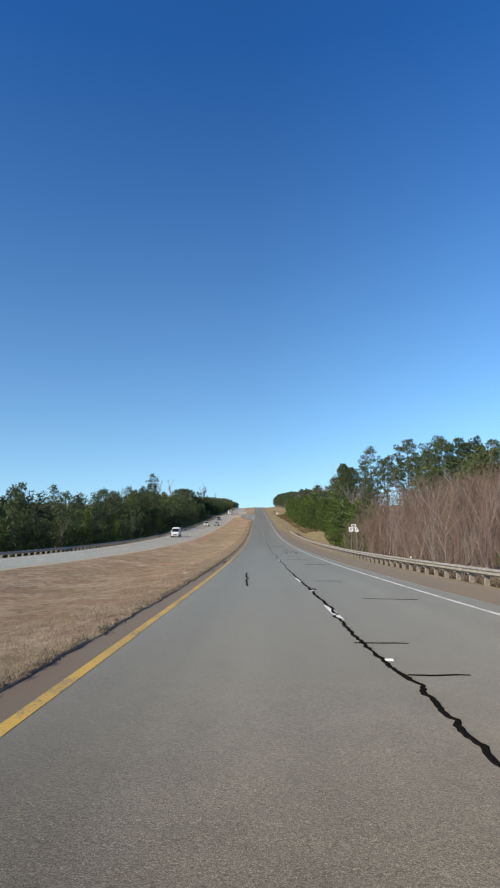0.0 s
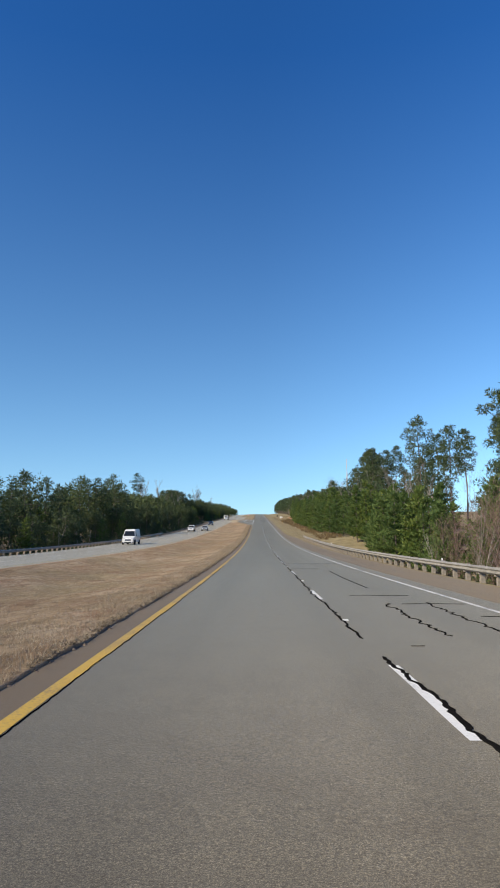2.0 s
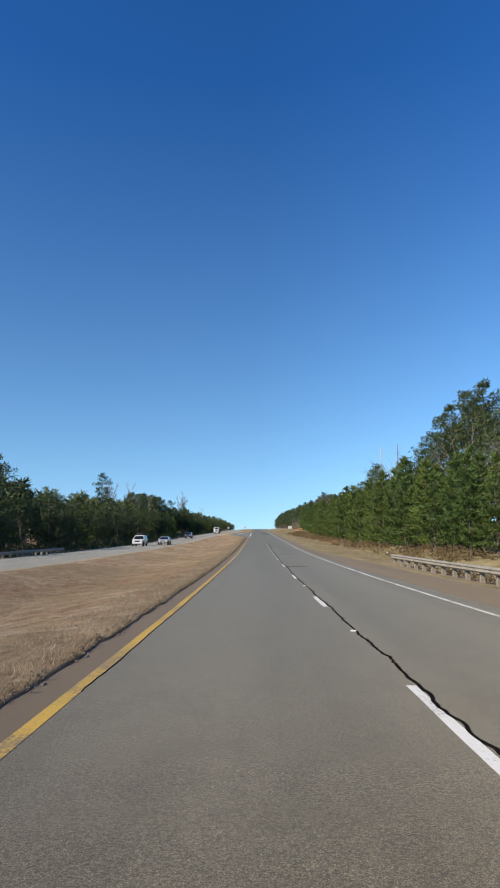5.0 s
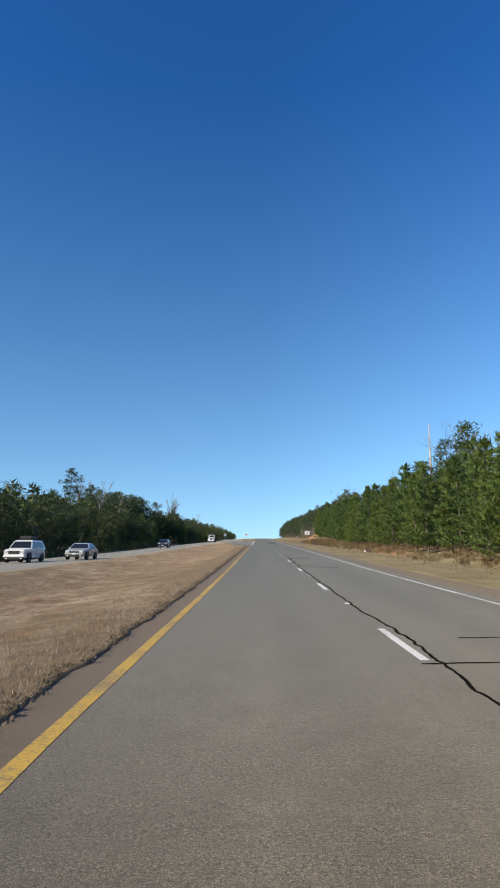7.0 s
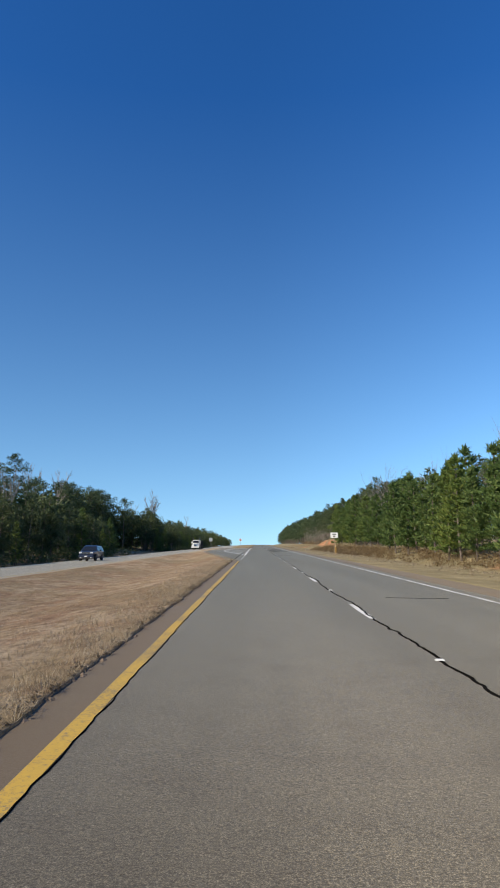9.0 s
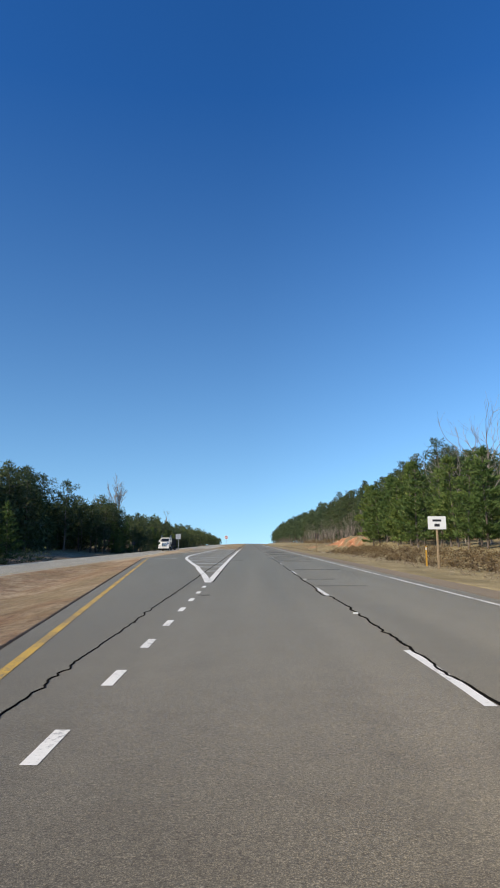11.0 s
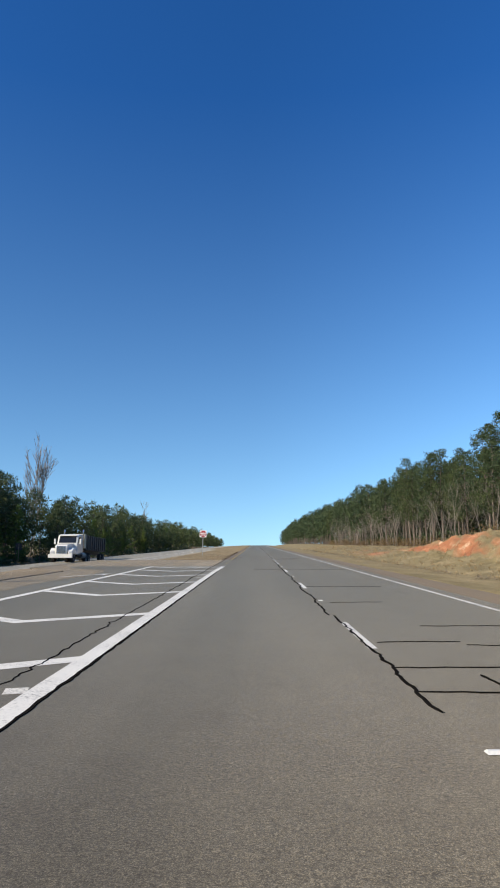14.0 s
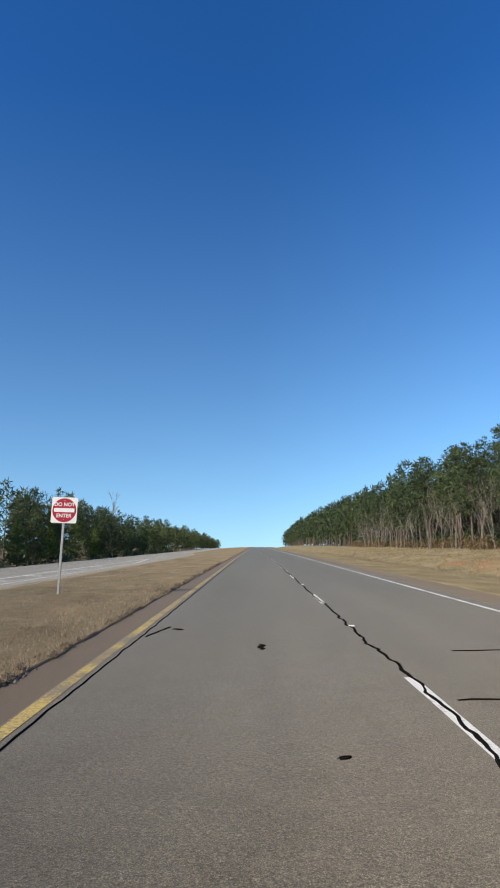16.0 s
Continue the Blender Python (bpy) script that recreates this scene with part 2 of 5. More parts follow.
def part(name, data, mat, parent, label="", m=None, smooth=False, bevel=0.0):
    """One mesh object under a thing or a part; data is a bmesh or (vertices, faces)."""
    if isinstance(data, bmesh.types.BMesh):
        me = bpy.data.meshes.new(name)
        data.to_mesh(me)
        data.free()
        me.materials.append(mat)
        if smooth:
            me.shade_smooth()
    else:
        me = mesh_of(name, *data, mat, smooth)
    ob = new(name, me)
    ob.parent = parent
    if m is not None:
        ob.matrix_basis = m
    if bevel:
        mod = ob.modifiers.new("edge", "BEVEL")
        mod.width, mod.segments, mod.limit_method = bevel, 2, "ANGLE"
    if label:
        tagged(ob, label)
    return ob


def shared(name, me, parent, m=None):
    ob = new(name, me)
    ob.parent = parent
    if m is not None:
        ob.matrix_basis = m
    return ob


def thing(name, label, category, group="", m=None):
    ob = new(name)
    ob.empty_display_size = 0.2
    if m is not None:
        ob.matrix_basis = m
    return tagged(ob, label, category, group)


def setting(name, label, data, mat, smooth=False):
    ob = new(name, mesh_of(name, *data, mat, smooth))
    return tagged(ob, label, kind="structure")


def steps(a, b, d):
    n = max(1, int(round((b - a) / d)))
    return [a + (b - a) * i / n for i in range(n + 1)]


def lerp(x, pts):
    if x <= pts[0][0]:
        return pts[0][1]
    for (a, p), (b, q) in zip(pts, pts[1:]):
        if x <= b:
            return p + (q - p) * (x - a) / (b - a)
    return pts[-1][1]


def ease(x, a, b):
    k = min(max((x - a) / (b - a), 0.0), 1.0)
    return k * k * (3 - 2 * k)


def strip(left, right, ss, lift=0.0, thick=0.0):
    """A band of road from left(s) to right(s); with thickness it gets sides."""
    V, F = [], []
    for s in ss:
        z = road_z(s) + lift
        a, b = left(s), right(s)
        V += [(a, s, z), (b, s, z)]
        if thick:
            V += [(a - 0.05, s, z - thick), (b + 0.05, s, z - thick)]
    k = 4 if thick else 2
    for i in range(len(ss) - 1):
        p, q = i * k, (i + 1) * k
        F.append((p, p + 1, q + 1, q))
        if thick:
            F += [(p + 2, p, q, q + 2), (p + 1, p + 3, q + 3, q + 1)]
    return V, F


SS = steps(-70, 600, 5) + steps(610, 1500, 10)

# ---- the ground: one sheet ----
X_GRASS_L, X_EDGE_R = -4.1, 6.6     # pavement of the near carriageway
X_FAR_A, X_FAR_B = -15.0, -25.0     # pavement of the far carriageway


def pave_left(s):
    """Left edge of the near pavement: it tapers out for the turn lane, opens at the crossover and closes at the next nose."""
    if s < 309.5 or s > 451.5:
        return X_GRASS_L - (0.15 if s > 451 else 0.05) + 0.07 * noise.noise((2, s * 0.5, 0)) + 0.1 * noise.noise((2, s * 1.3, 5))
    if s < 371:
        return -4.4 - 0.119 * (s - 312)
    return -11.42 - 3.6 * ease(s, 428, 434)


def far_right(s):
    """Right edge of the far pavement: it has its own turn lane past the crossover."""
    return X_FAR_A + 5.1 * ease(s, 449, 452) * (1 - ease(s, 530, 600))


def far_drop(x, s):
    """How far the oncoming carriageway lies below the near one."""
    k = ease(s, 190, 300)
    return -0.34 * k * (1 - ease(s, 425, 440) * ease(x, -15.2, -9)) - (0.02 + 0.018 * k) * max(0.0, -15.0 - x)


def pave_right(s):
    """Right edge of the shoulder: wide along the guardrail, narrow past it."""
    return X_EDGE_R - 1.3 * ease(s, 185, 225)


def cross(x, s):
    """Height of the ground over the road's own level."""
    n = noise.noise((x * 0.15, s * 0.06, 3.0)) * 0.18
    if x > pave_right(s):
        x += (X_EDGE_R - pave_right(s)) * (1 - ease(x, 5.3, 10))
        fill = [(6.6, -0.07), (7.6, -0.22), (8.1, -0.42), (9.2, -1.0), (16.0, -3.8), (30.0, -4.0), (60.0, -3.0), (400, 6)]
        flat = [(6.6, 0.02), (9.0, -0.1), (12.0, -0.35), (15.0, 0.35), (20.0, 1.1), (40.0, 2.0), (400, 8)]
        cut = [(6.6, 0.02), (9.0, -0.15), (12.0, -0.75), (15.0, -0.3), (17.3, 0.45), (18.7, 2.0), (21.0, 2.35), (40.0, 3.0), (400, 9)]
        a, b = ease(s, 120, 200), ease(s, 395, 440) * (1 - 0.93 * ease(s, 452, 488))
        h = lerp(x, fill) * (1 - a) + (lerp(x, flat) * (1 - 0.5 * ease(s, 455, 500) * ease(x, 13, 18)) * (1 - b) + lerp(x, cut) * b) * a
        rough = (noise.noise((x * 0.8, s * 0.3, 2.0)) * 0.7 + noise.noise((x * 1.7, s * 0.9, 2.0)) * 0.4 + noise.noise((x * 3.1, s * 2.2, 2.0)) * 0.22) * ease(x, 14.5, 17) * (1 - ease(x, 20, 22)) * b
        return h + rough + (n + 0.07 * noise.noise((x * 0.9, s * 0.5, 8.0))) * ease(x, 8.5, 13)
    if x < X_FAR_B:
        fill = [(-400, 6), (-70, -3.0), (-34.0, -3.4), (-27.5, -0.5), (-25.0, 0.0)]
        flat = [(-400, 8), (-60, 1.2), (-40.0, -0.2), (-32.0, -0.7), (-28.0, -0.4), (-25.0, 0.0)]
        a = ease(s, 150, 240)
        return far_drop(-25.0, s) + lerp(x, fill) * (1 - a) + lerp(x, flat) * a + n * ease(-x, 26, 30)
    if x < far_right(s):
        return far_drop(x, s) - 0.12
    if x < pave_left(s):
        a, b = far_right(s), pave_left(s)
        k = (x - a) / (b - a + 0.001)
        swale = math.sin(math.pi * k)
        swell = (0.26 * ease(s, 392, 406) * (1 - ease(s, 426, 432)) * swale) + 0.05 * noise.noise((x * 0.3, s * 0.2, 6.0)) * swale * ease(s, 366, 376)
        lump = noise.noise((x * 0.9, s * 0.5, 1.0)) * 0.06
        lip = 0.005 * ease(k, 0.93, 0.99) * ease(b - a, 4, 6)
        ragged = 0.024 * noise.noise((4, s * 0.9, 2)) * ease(k, 0.9, 1.0)
        return 0.018 + ragged + lip + far_drop(a, s) * (1 - k) - (0.42 + 0.58 * ease(s, 454, 460)) * swale ** 2 * ease(b - a, 2, 7.5) * (1 - ease(s, 360, 376)) + swell + (n * 0.6 + lump) * min(1, swale * 3)
    return -0.12


XS = [-1500, -700, -400, -250, -160, -110] + steps(-80, -26, 3.0) + [-25.6, -25.03, -24.97, -20, -14.98] + [-14.949] + steps(-14.6, -4.8, 0.5) + [-4.52, -4.451, -4.42, -3, 0, 3, 6.4, 6.61, 6.8] + steps(7.2, 12.4, 0.8) + steps(13, 16.2, 0.8) + steps(16.6, 20.2, 0.3) + steps(20.8, 24, 0.8) + [27, 31, 36, 42, 50, 65, 90, 130, 200, 300, 500, 900, 1500]
GS = [-500, -300, -180, -120, -90] + steps(-70, -4, 3)[:-1] + steps(-4, 320, 0.5)[:-1] + steps(320, 410, 2.5)[:-1] + steps(410, 510, 0.6)[:-1] + steps(510, 560, 2.5) + steps(566, 900, 8) + steps(920, 1500, 30) + [1700, 2100, 2800]
V, F, clay_v, verge_v, soil_shade_v, dust_v = [], [], [], [], [], []
for s in GS:
    rz = road_z(min(max(s, -300), 1600))
    # columns gather at the pavement edges of this row
    a, b = far_right(s), pave_left(s)
    for x in XS:
        if -14.95 < x < -4.45:      # columns of the median fill the span between both pavements
            k = (x + 14.95) / 10.5
            x = a + 0.03 + (b - a - 0.06) * k if b - a > 0.5 else x
        elif x in (-14.98, -4.42) and b - a > 0.5:
            x = a - 0.02 if x == -14.98 else b + 0.02
        elif 6 < x < 10:
            x += (pave_right(s) - X_EDGE_R) * (1 - ease(x, 6.7, 10))
        V.append((x, s, rz + cross(x, s)))
        c = ease(x, 16.9, 17.5) * (1 - ease(x, 18.8, 19.8)) * ease(s, 424, 434) * (1 - ease(s, 474, 494)) + ease(x, 12.8, 13.6) * (1 - ease(x, 15.6, 16.4)) * ease(s, 474, 482) * (1 - ease(s, 496, 504))
        c *= ease(noise.noise((x * 0.5, s * 0.13, 9.0)) + 0.45 * noise.noise((x * 3.0, s * 0.33, 9.0)) + 0.15 * noise.noise((x * 4.0, s * 1.7, 9.0)), -0.36, 0.1)
        c += 0.75 * ease(x, 11.8, 12.6) * (1 - ease(x, 14.6, 15.6)) * ease(s, 262, 276) * (1 - ease(s, 296, 306)) * ease(noise.noise((x * 0.6, s * 0.2, 5.0)), -0.25, 0.15)
        clay_v.append(c)
        # painted shade: a dark line at the grass edge, a strip below the guardrail
        soil_shade_v.append((0.9 if x > b else 0.45 + 0.9 * noise.noise((3, s * 0.8, 1))) if abs(x - b) < 0.06 and (s < 340 or 450 < s < 500) else 0.75 * ease(x, 6.9, 7.4) * (1 - ease(x, 8.4, 9.4)) * (1 - ease(s, 185, 200)))
        dust_v.append(0.9 * ease(s + 5 * noise.noise((x, s * 0.2, 7)), 366, 380) * (1 - ease(s, 446, 450)) if a < x < b else 0.0)
        verge_v.append(0.9 * ease(x + 0.6 * noise.noise((x * 0.5, s * 0.2, 4.0)), 3.4, 4.6) if x > -3 else 0.6 * ease(s + 4 * noise.noise((x * 0.5, s * 0.3, 4.0)), 448, 454))
for j in range(len(GS) - 1):
    for i in range(len(XS) - 1):
        a = j * len(XS) + i
        F.append((a, a + 1, a + 1 + len(XS), a + len(XS)))
ground = setting("ground", "dry winter grass verge and median with bare red clay", (V, F), M_GROUND, True)
at = ground.data.attributes.new("clay", "FLOAT", "POINT")
at.data.foreach_set("value", clay_v)
at = ground.data.attributes.new("soil", "FLOAT", "POINT")
at.data.foreach_set("value", soil_shade_v)
at = ground.data.attributes.new("dust", "FLOAT", "POINT")
at.data.foreach_set("value", dust_v)
at = ground.data.attributes.new("verge", "FLOAT", "POINT")
at.data.foreach_set("value", verge_v)

# ---- pavements ----
SS = steps(-70, 300, 2.5)[:-1] + steps(300, 425, 2.5)[:-1] + steps(425, 465, 0.5)[:-1] + steps(465, 600, 2.5) + steps(610, 1500, 10)
road = setting("road", "worn grey asphalt carriageway with sealed cracks", strip(lambda s: pave_left(s) if pave_left(s) < -4.5 else -3.74, lambda s: 4.15, SS, 0.0, 0.14), M_ROAD)
V, F = strip(lambda s: 4.15, lambda s: pave_right(s) + 0.08 + 0.08 * noise.noise((0, s * 0.3, 0)), SS, -0.004, 0.12)
V = [(x, y, z - (0.085 * (1 - ease(y, 120, 200)) if i % 4 in (1, 3) else 0.0)) for i, (x, y, z) in enumerate(V)]
shoulder = setting("pavement", "brown dirt-covered asphalt shoulder beside the guardrail", (V, F), M_SHOULDER)
for s0, s1 in ((-70, 320), (451, 1200)):
    tagged(setting("pavement", "narrow brown dirt-covered inner shoulder beside the median", strip(lambda s: -4.3 if s < 305 or s > 451 else min(-4.55, pave_left(s) - 0.1), lambda s: -3.74, steps(s0, s1, 1.0), -0.004, 0.12), M_INNER))


def far_strip():
    V, F = [], []
    for i, s in enumerate(SS):
        r = far_right(s)
        for x in (X_FAR_B - 0.05, X_FAR_B, min(-15.0, r), r - 0.66 * max(0.0, r + 15.0), r - 0.33 * max(0.0, r + 15.0), r, r + 0.05):
            V.append((x, s, road_z(s) + far_drop(x, s) - (0.14 if x in (X_FAR_B - 0.05, r + 0.05) else 0)))
        if i:
            F += [(7 * i - 7 + k, 7 * i - 6 + k, 7 * i + 1 + k, 7 * i + k) for k in range(6)]
    return V, F


road2 = setting("road_oncoming", "pale asphalt carriageway for the oncoming traffic", far_strip(), M_ROAD2)
tagged(setting("pavement", "tan dust-covered asphalt of the median crossover", strip(lambda s: -14.85, lambda s: -4.23 - 0.06 * noise.noise((2, s * 0.2, 7)) + 0.05 * noise.noise((2, s * 2, 7)), steps(435.7, 451.6, 0.3), 0.002), M_DUST))

tagged(setting("pavement", "tan dust drifted over the turn lane's asphalt", strip(lambda s: pave_left(s) + 0.02, lambda s: pave_left(s) + (0.4 + 1.9 * ease(s, 380, 425)) * (1 + 0.3 * noise.noise((5, s * 0.13, 2)) + 0.12 * noise.noise((5, s * 0.9, 2))), steps(373, 435.4, 0.6), 0.0025), M_DUST))

# ---- road markings ----
def level(x, s):
    return road_z(s) + (far_drop(x, s) if x < -14.9 or (s > 449 and x < -9.8) else 0.0)


def band(left, right, s0, s1, lift=0.004, d=2.0):
    V, F = [], []
    for i, s in enumerate(steps(s0, s1, d)):
        a, b = left(s), right(s)
        V += [(a, s, level(a, s) + lift), (b, s, level(b, s) + lift)]
        if i:
            F.append((2 * i - 2, 2 * i - 1, 2 * i + 1, 2 * i))
    return V, F


def straight(x0, x1, s0, s1, lift=0.004, d=2.0):
    return band(lambda s: x0, lambda s: x1, s0, s1, lift, d)


def stroke(pts, width, lift=0.004):
    """A painted line of even width through points (x, s), mitred."""
    V, F = [], []
    P = [Vector(p) for p in pts]
    for i, p in enumerate(P):
        d0 = (p - P[i - 1]).normalized() if i else (P[1] - p).normalized()
        d1 = (P[i + 1] - p).normalized() if i + 1 < len(P) else d0
        t = (d0 + d1).normalized()
        nrm = Vector((-t.y, t.x)) * width / 2 / max(0.5, t.dot(d0))
        for q in (p + nrm, p - nrm):
            V.append((q.x, q.y, level(q.x, q.y) + lift))
        if i:
            F.append((2 * i - 2, 2 * i, 2 * i + 1, 2 * i - 1))
    return V, F


wob = lambda k, s: 0.018 * noise.noise((k, s * 0.45, 0))
part("edge_line", band(lambda s: -3.73 + wob(5, s), lambda s: -3.58 + wob(6, s), -70, 230.2, 0.004, 0.8), M_YELLOW, road, "worn yellow edge line")
part("edge_line", band(lambda s: -3.73 + wob(5, s), lambda s: -3.58 + wob(6, s), 231.4, 310, 0.004, 0.8), M_YELLOW, road, "worn yellow edge line")
part("edge_line", band(lambda s: pave_left(s) + 0.35, lambda s: pave_left(s) + 0.49, 312, 370, 0.004, 1.5), M_YELLOW, road, "worn yellow edge line")
part("edge_line", band(lambda s: -3.71 + wob(5, s), lambda s: -3.57 + wob(6, s), 452, 900, 0.004, 0.8), M_FADED, road, "worn yellow edge line")
WHITE_X = [(0, 3.40), (50, 3.42), (170, 3.54), (190, 3.62), (900, 3.62)]
part("edge_line", band(lambda s: lerp(s, WHITE_X) - 0.06 + wob(8, s), lambda s: lerp(s, WHITE_X) + 0.06 + wob(9, s), -70, 900, 0.004, 0.8), M_WORN, road, "thin worn white edge line")
part("edge_line", straight(-15.87, -15.73, -70, 428), M_YELLOW, road2, "worn yellow edge line")
part("edge_line", straight(-23.3, -23.18, -70, 900), M_WHITE, road2, "worn white edge line")
part("edge_line", band(lambda s: far_right(s) + -0.5, lambda s: far_right(s) - 0.36, 453, 900), M_YELLOW, road2, "worn yellow edge line")

DASH0, CYCLE = 13.2, 12.19   # near end of one dash, and the pattern's length
marker_mesh = mesh_of("lane_reflector", *joined([([(-0.055, -0.05, 0), (0.055, -0.05, 0), (0.055, 0.05, 0), (-0.055, 0.05, 0), (-0.045, -0.015, 0.02), (0.045, -0.015, 0.02), (0.045, 0.015, 0.02), (-0.045, 0.015, 0.02)], [(0, 1, 5, 4), (1, 2, 6, 5), (2, 3, 7, 6), (3, 0, 4, 7), (4, 5, 6, 7)])]), M_REFLECTOR)
for k in range(-6, 62):
    s0 = DASH0 + CYCLE * k
    part("lane_dash", band(lambda s: -0.06 + wob(3, s), lambda s: 0.06 + wob(4, s), s0, s0 + 3.05, 0.004, 0.5), M_WHITE, road)
    part("lane_dash", straight(-19.56, -19.44, s0 + 4, s0 + 7.05, 0.004, 1.0), M_WHITE, road2)
    shared("lane_reflector", marker_mesh, road, pose(0.03, s0 - 4.57, road_z(s0 - 4.57) + 0.004))

# dotted line into the turn lane, then the hatched gore beside it
for k in range(8):
    part("dotted_line", straight(-3.635, -3.515, 316.4 + 2.4 * k, 317.22 + 2.4 * k, 0.004, 0.5), M_WHITE, road)


GORE_R = [(335.9, -3.56), (350, -3.64), (372, -3.71), (400, -3.73), (420, -3.7), (430, -3.67), (435.2, -3.58)]
GORE_L = [(335.9, -3.58), (341.4, -4.1), (347, -4.74), (351, -5.12), (357.3, -5.99), (363.8, -6.8), (368.3, -7.38), (375, -7.92), (381, -8.2), (387, -8.3), (404, -8.2), (425, -7.97), (435.2, -7.95)]


part("gore_line", stroke([(lerp(s, GORE_R) + 0.012 * noise.noise((1, s * 0.7, 3)), s) for s in steps(336.6, 435.2, 1.0)], 0.24, 0.008), M_WHITE, road)
part("gore_line", stroke([(lerp(s, GORE_L) + 0.015 * noise.noise((2, s * 0.7, 3)), s) for s in steps(335.8, 435.2, 1.0)], 0.25, 0.008), M_WHITE, road)
part("gore_line", stroke([(-3.5, 435.2), (-8.05, 435.5)], 0.14), M_WHITE, road)
for s0 in (345.4, 350.9, 357.0, 363.2, 368.9, 375.0, 381.1, 386.1, 391.5, 396.6, 402.5, 407.9, 414.1, 419.1, 424.7, 429.9, 434.4):
    xr, xl = lerp(s0, GORE_R), lerp(s0, GORE_L)
    k = (xr - xl) / 4.4
    part("gore_stripe", stroke([(xr, s0), (xr + 0.51 * (xl - xr), s0 - 1.5 * k), (xl, s0 + 0.3 * k)], 0.37), M_WHITE, road)
for s0 in (366.4, 389.5, 377.6, 400.6, 422.0):      # pale reflector beds beside the gore's line
    part("reflector_bed", stroke([(-4.08, s0), (-3.86, s0 + 0.05)], 0.28), M_WORN, road)
for s0 in (368.4, 394.2, 422.6):     # turn arrows: a worn slanting shaft with a small head
    V, F = stroke([(-9.98, s0), (-9.34, s0 + 1.43), (-8.75, s0 + 2.5)], 0.16)
    n = len(V)
    V += [(x, s, level(x, s) + 0.004) for x, s in ((-8.95, s0 + 2.75), (-8.55, s0 + 2.1), (-8.4, s0 + 3.15))]
    part("turn_arrow", (V, F + [(n, n + 1, n + 2)]), M_WHITE, road)
for k in range(5):            # yellow dots past the crossover's mouth
    part("dotted_line", straight(-3.67, -3.555, 438.2 + 2.9 * k, 439.1 + 2.9 * k, 0.004, 0.5), M_FADED, road)
for d in (0.0, 0.55):
    part("nose_line", stroke([(-13.5, 444.5 + d), (-9.5, 445.2 + d), (-6.4, 446.7 + d), (-5.4, 447.8 + d), (-4.6, 449.3 + d)], 0.13), M_FADED, road)
# the oncoming side's own gore, past the crossover
part("gore_line", stroke([(-15.0, 456), (-15.0, 530)], 0.22, 0.008), M_WHITE, road2)
part("gore_line", stroke([(-11.9, 456), (-11.9, 505), (-14.8, 530)], 0.22, 0.008), M_WHITE, road2)
for k in range(9):
    s0 = 460 + 5.05 * k
    part("gore_stripe", stroke([(-15.0, s0 + 1.0), (-13.4, s0 - 1.0), (-11.9, s0 + 0.6)], 0.3), M_WHITE, road2)


# ---- sealed cracks ----
def ribbon(pts, width):
    """A wavy raised band of sealant through points (x, s), with edges down to the road."""
    V, F = [], []
    for i, (x, s) in enumerate(pts):
        a, b = pts[max(i - 1, 0)], pts[min(i + 1, len(pts) - 1)]
        d = Vector((b[0] - a[0], b[1] - a[1])).normalized()
        end = 0.35 if i in (0, len(pts) - 1) else 1.0
        w1 = end * width * (0.9 + 0.8 * noise.noise((x * 2.0, s * 2.3, 4.0)) + 0.45 * noise.noise((x * 9, s * 13, 4.0))) / 2
        w2 = end * width * (0.9 + 0.8 * noise.noise((x * 2.0, s * 2.3, 14.0)) + 0.45 * noise.noise((x * 9, s * 13, 14.0))) / 2
        z = road_z(s)
        V += [(x - d.y * w1, s + d.x * w1, z + 0.0085), (x + d.y * w2, s - d.x * w2, z + 0.0085), (x - d.y * (w1 + 0.006), s + d.x * (w1 + 0.006), z - 0.002), (x + d.y * (w2 + 0.006), s - d.x * (w2 + 0.006), z - 0.002)]
        if i:
            p, q = 4 * i - 4, 4 * i
            F += [(p, p + 1, q + 1, q), (p + 2, p, q, q + 2), (p + 1, p + 3, q + 3, q + 1)]
    return V, F


def lane_crack(s0, s1, x0, wide, wander=0.09, jag=0.055):
    return ribbon([(x0 + wander * noise.noise((1.5, s * 0.33, 0)) + jag * noise.noise((7.5 + x0, s * 1.9, 0)) + 0.5 * jag * noise.noise((3.5, s * 5, 0)) + 0.45 * jag * noise.noise((9.5, s * 11, 0)) + 0.3 * jag * noise.noise((4.5, s * 23, 0)), s + 2.2 * (jag - 0.05) * noise.noise((5.5, s * 1.4, 0))) for s in steps(s0, s1, 0.08 if s0 < 60 else 0.13)], 0.74 * wide)


for s0, s1, x, w in ((-60, 14, -0.02, 0.075), (14, 34.3, 0.04, 0.085), (34.2, 65.6, 0.02, 0.07), (67.2, 82, -0.03, 0.055), (82, 140, 0.0, 0.06), (140, 200, 0.09, 0.05), (200, 238, 0.15, 0.05), (238, 249.2, 0.22, 0.045), (256.8, 330, 0.05, 0.05),
                     (330, 370.4, -0.05, 0.05), (378.5, 382.6, 0.0, 0.045), (390.1, 394.0, -0.04, 0.045), (399.8, 407.5, -0.01, 0.05), (407.5, 434, -0.11, 0.05), (434.5, 444.2, -0.07, 0.06), (452, 520, 0.0, 0.05), (520, 700, 0, 0.06)):
    part("crack_seal", lane_crack(s0, s1, x, w, 0.3, 0.13) if s0 == 238 else lane_crack(s0, s1, x, w), M_SEAL, road, "black sealed crack")
part("crack_seal", ribbon([(-2.07 + 0.1 * noise.noise((0, s * 0.7, 2)) + 0.03 * noise.noise((0, s * 3, 2)) + 0.02 * (27 - s), s) for s in steps(23.2, 32.7, 0.2)], 0.06), M_SEAL, road, "black sealed crack")
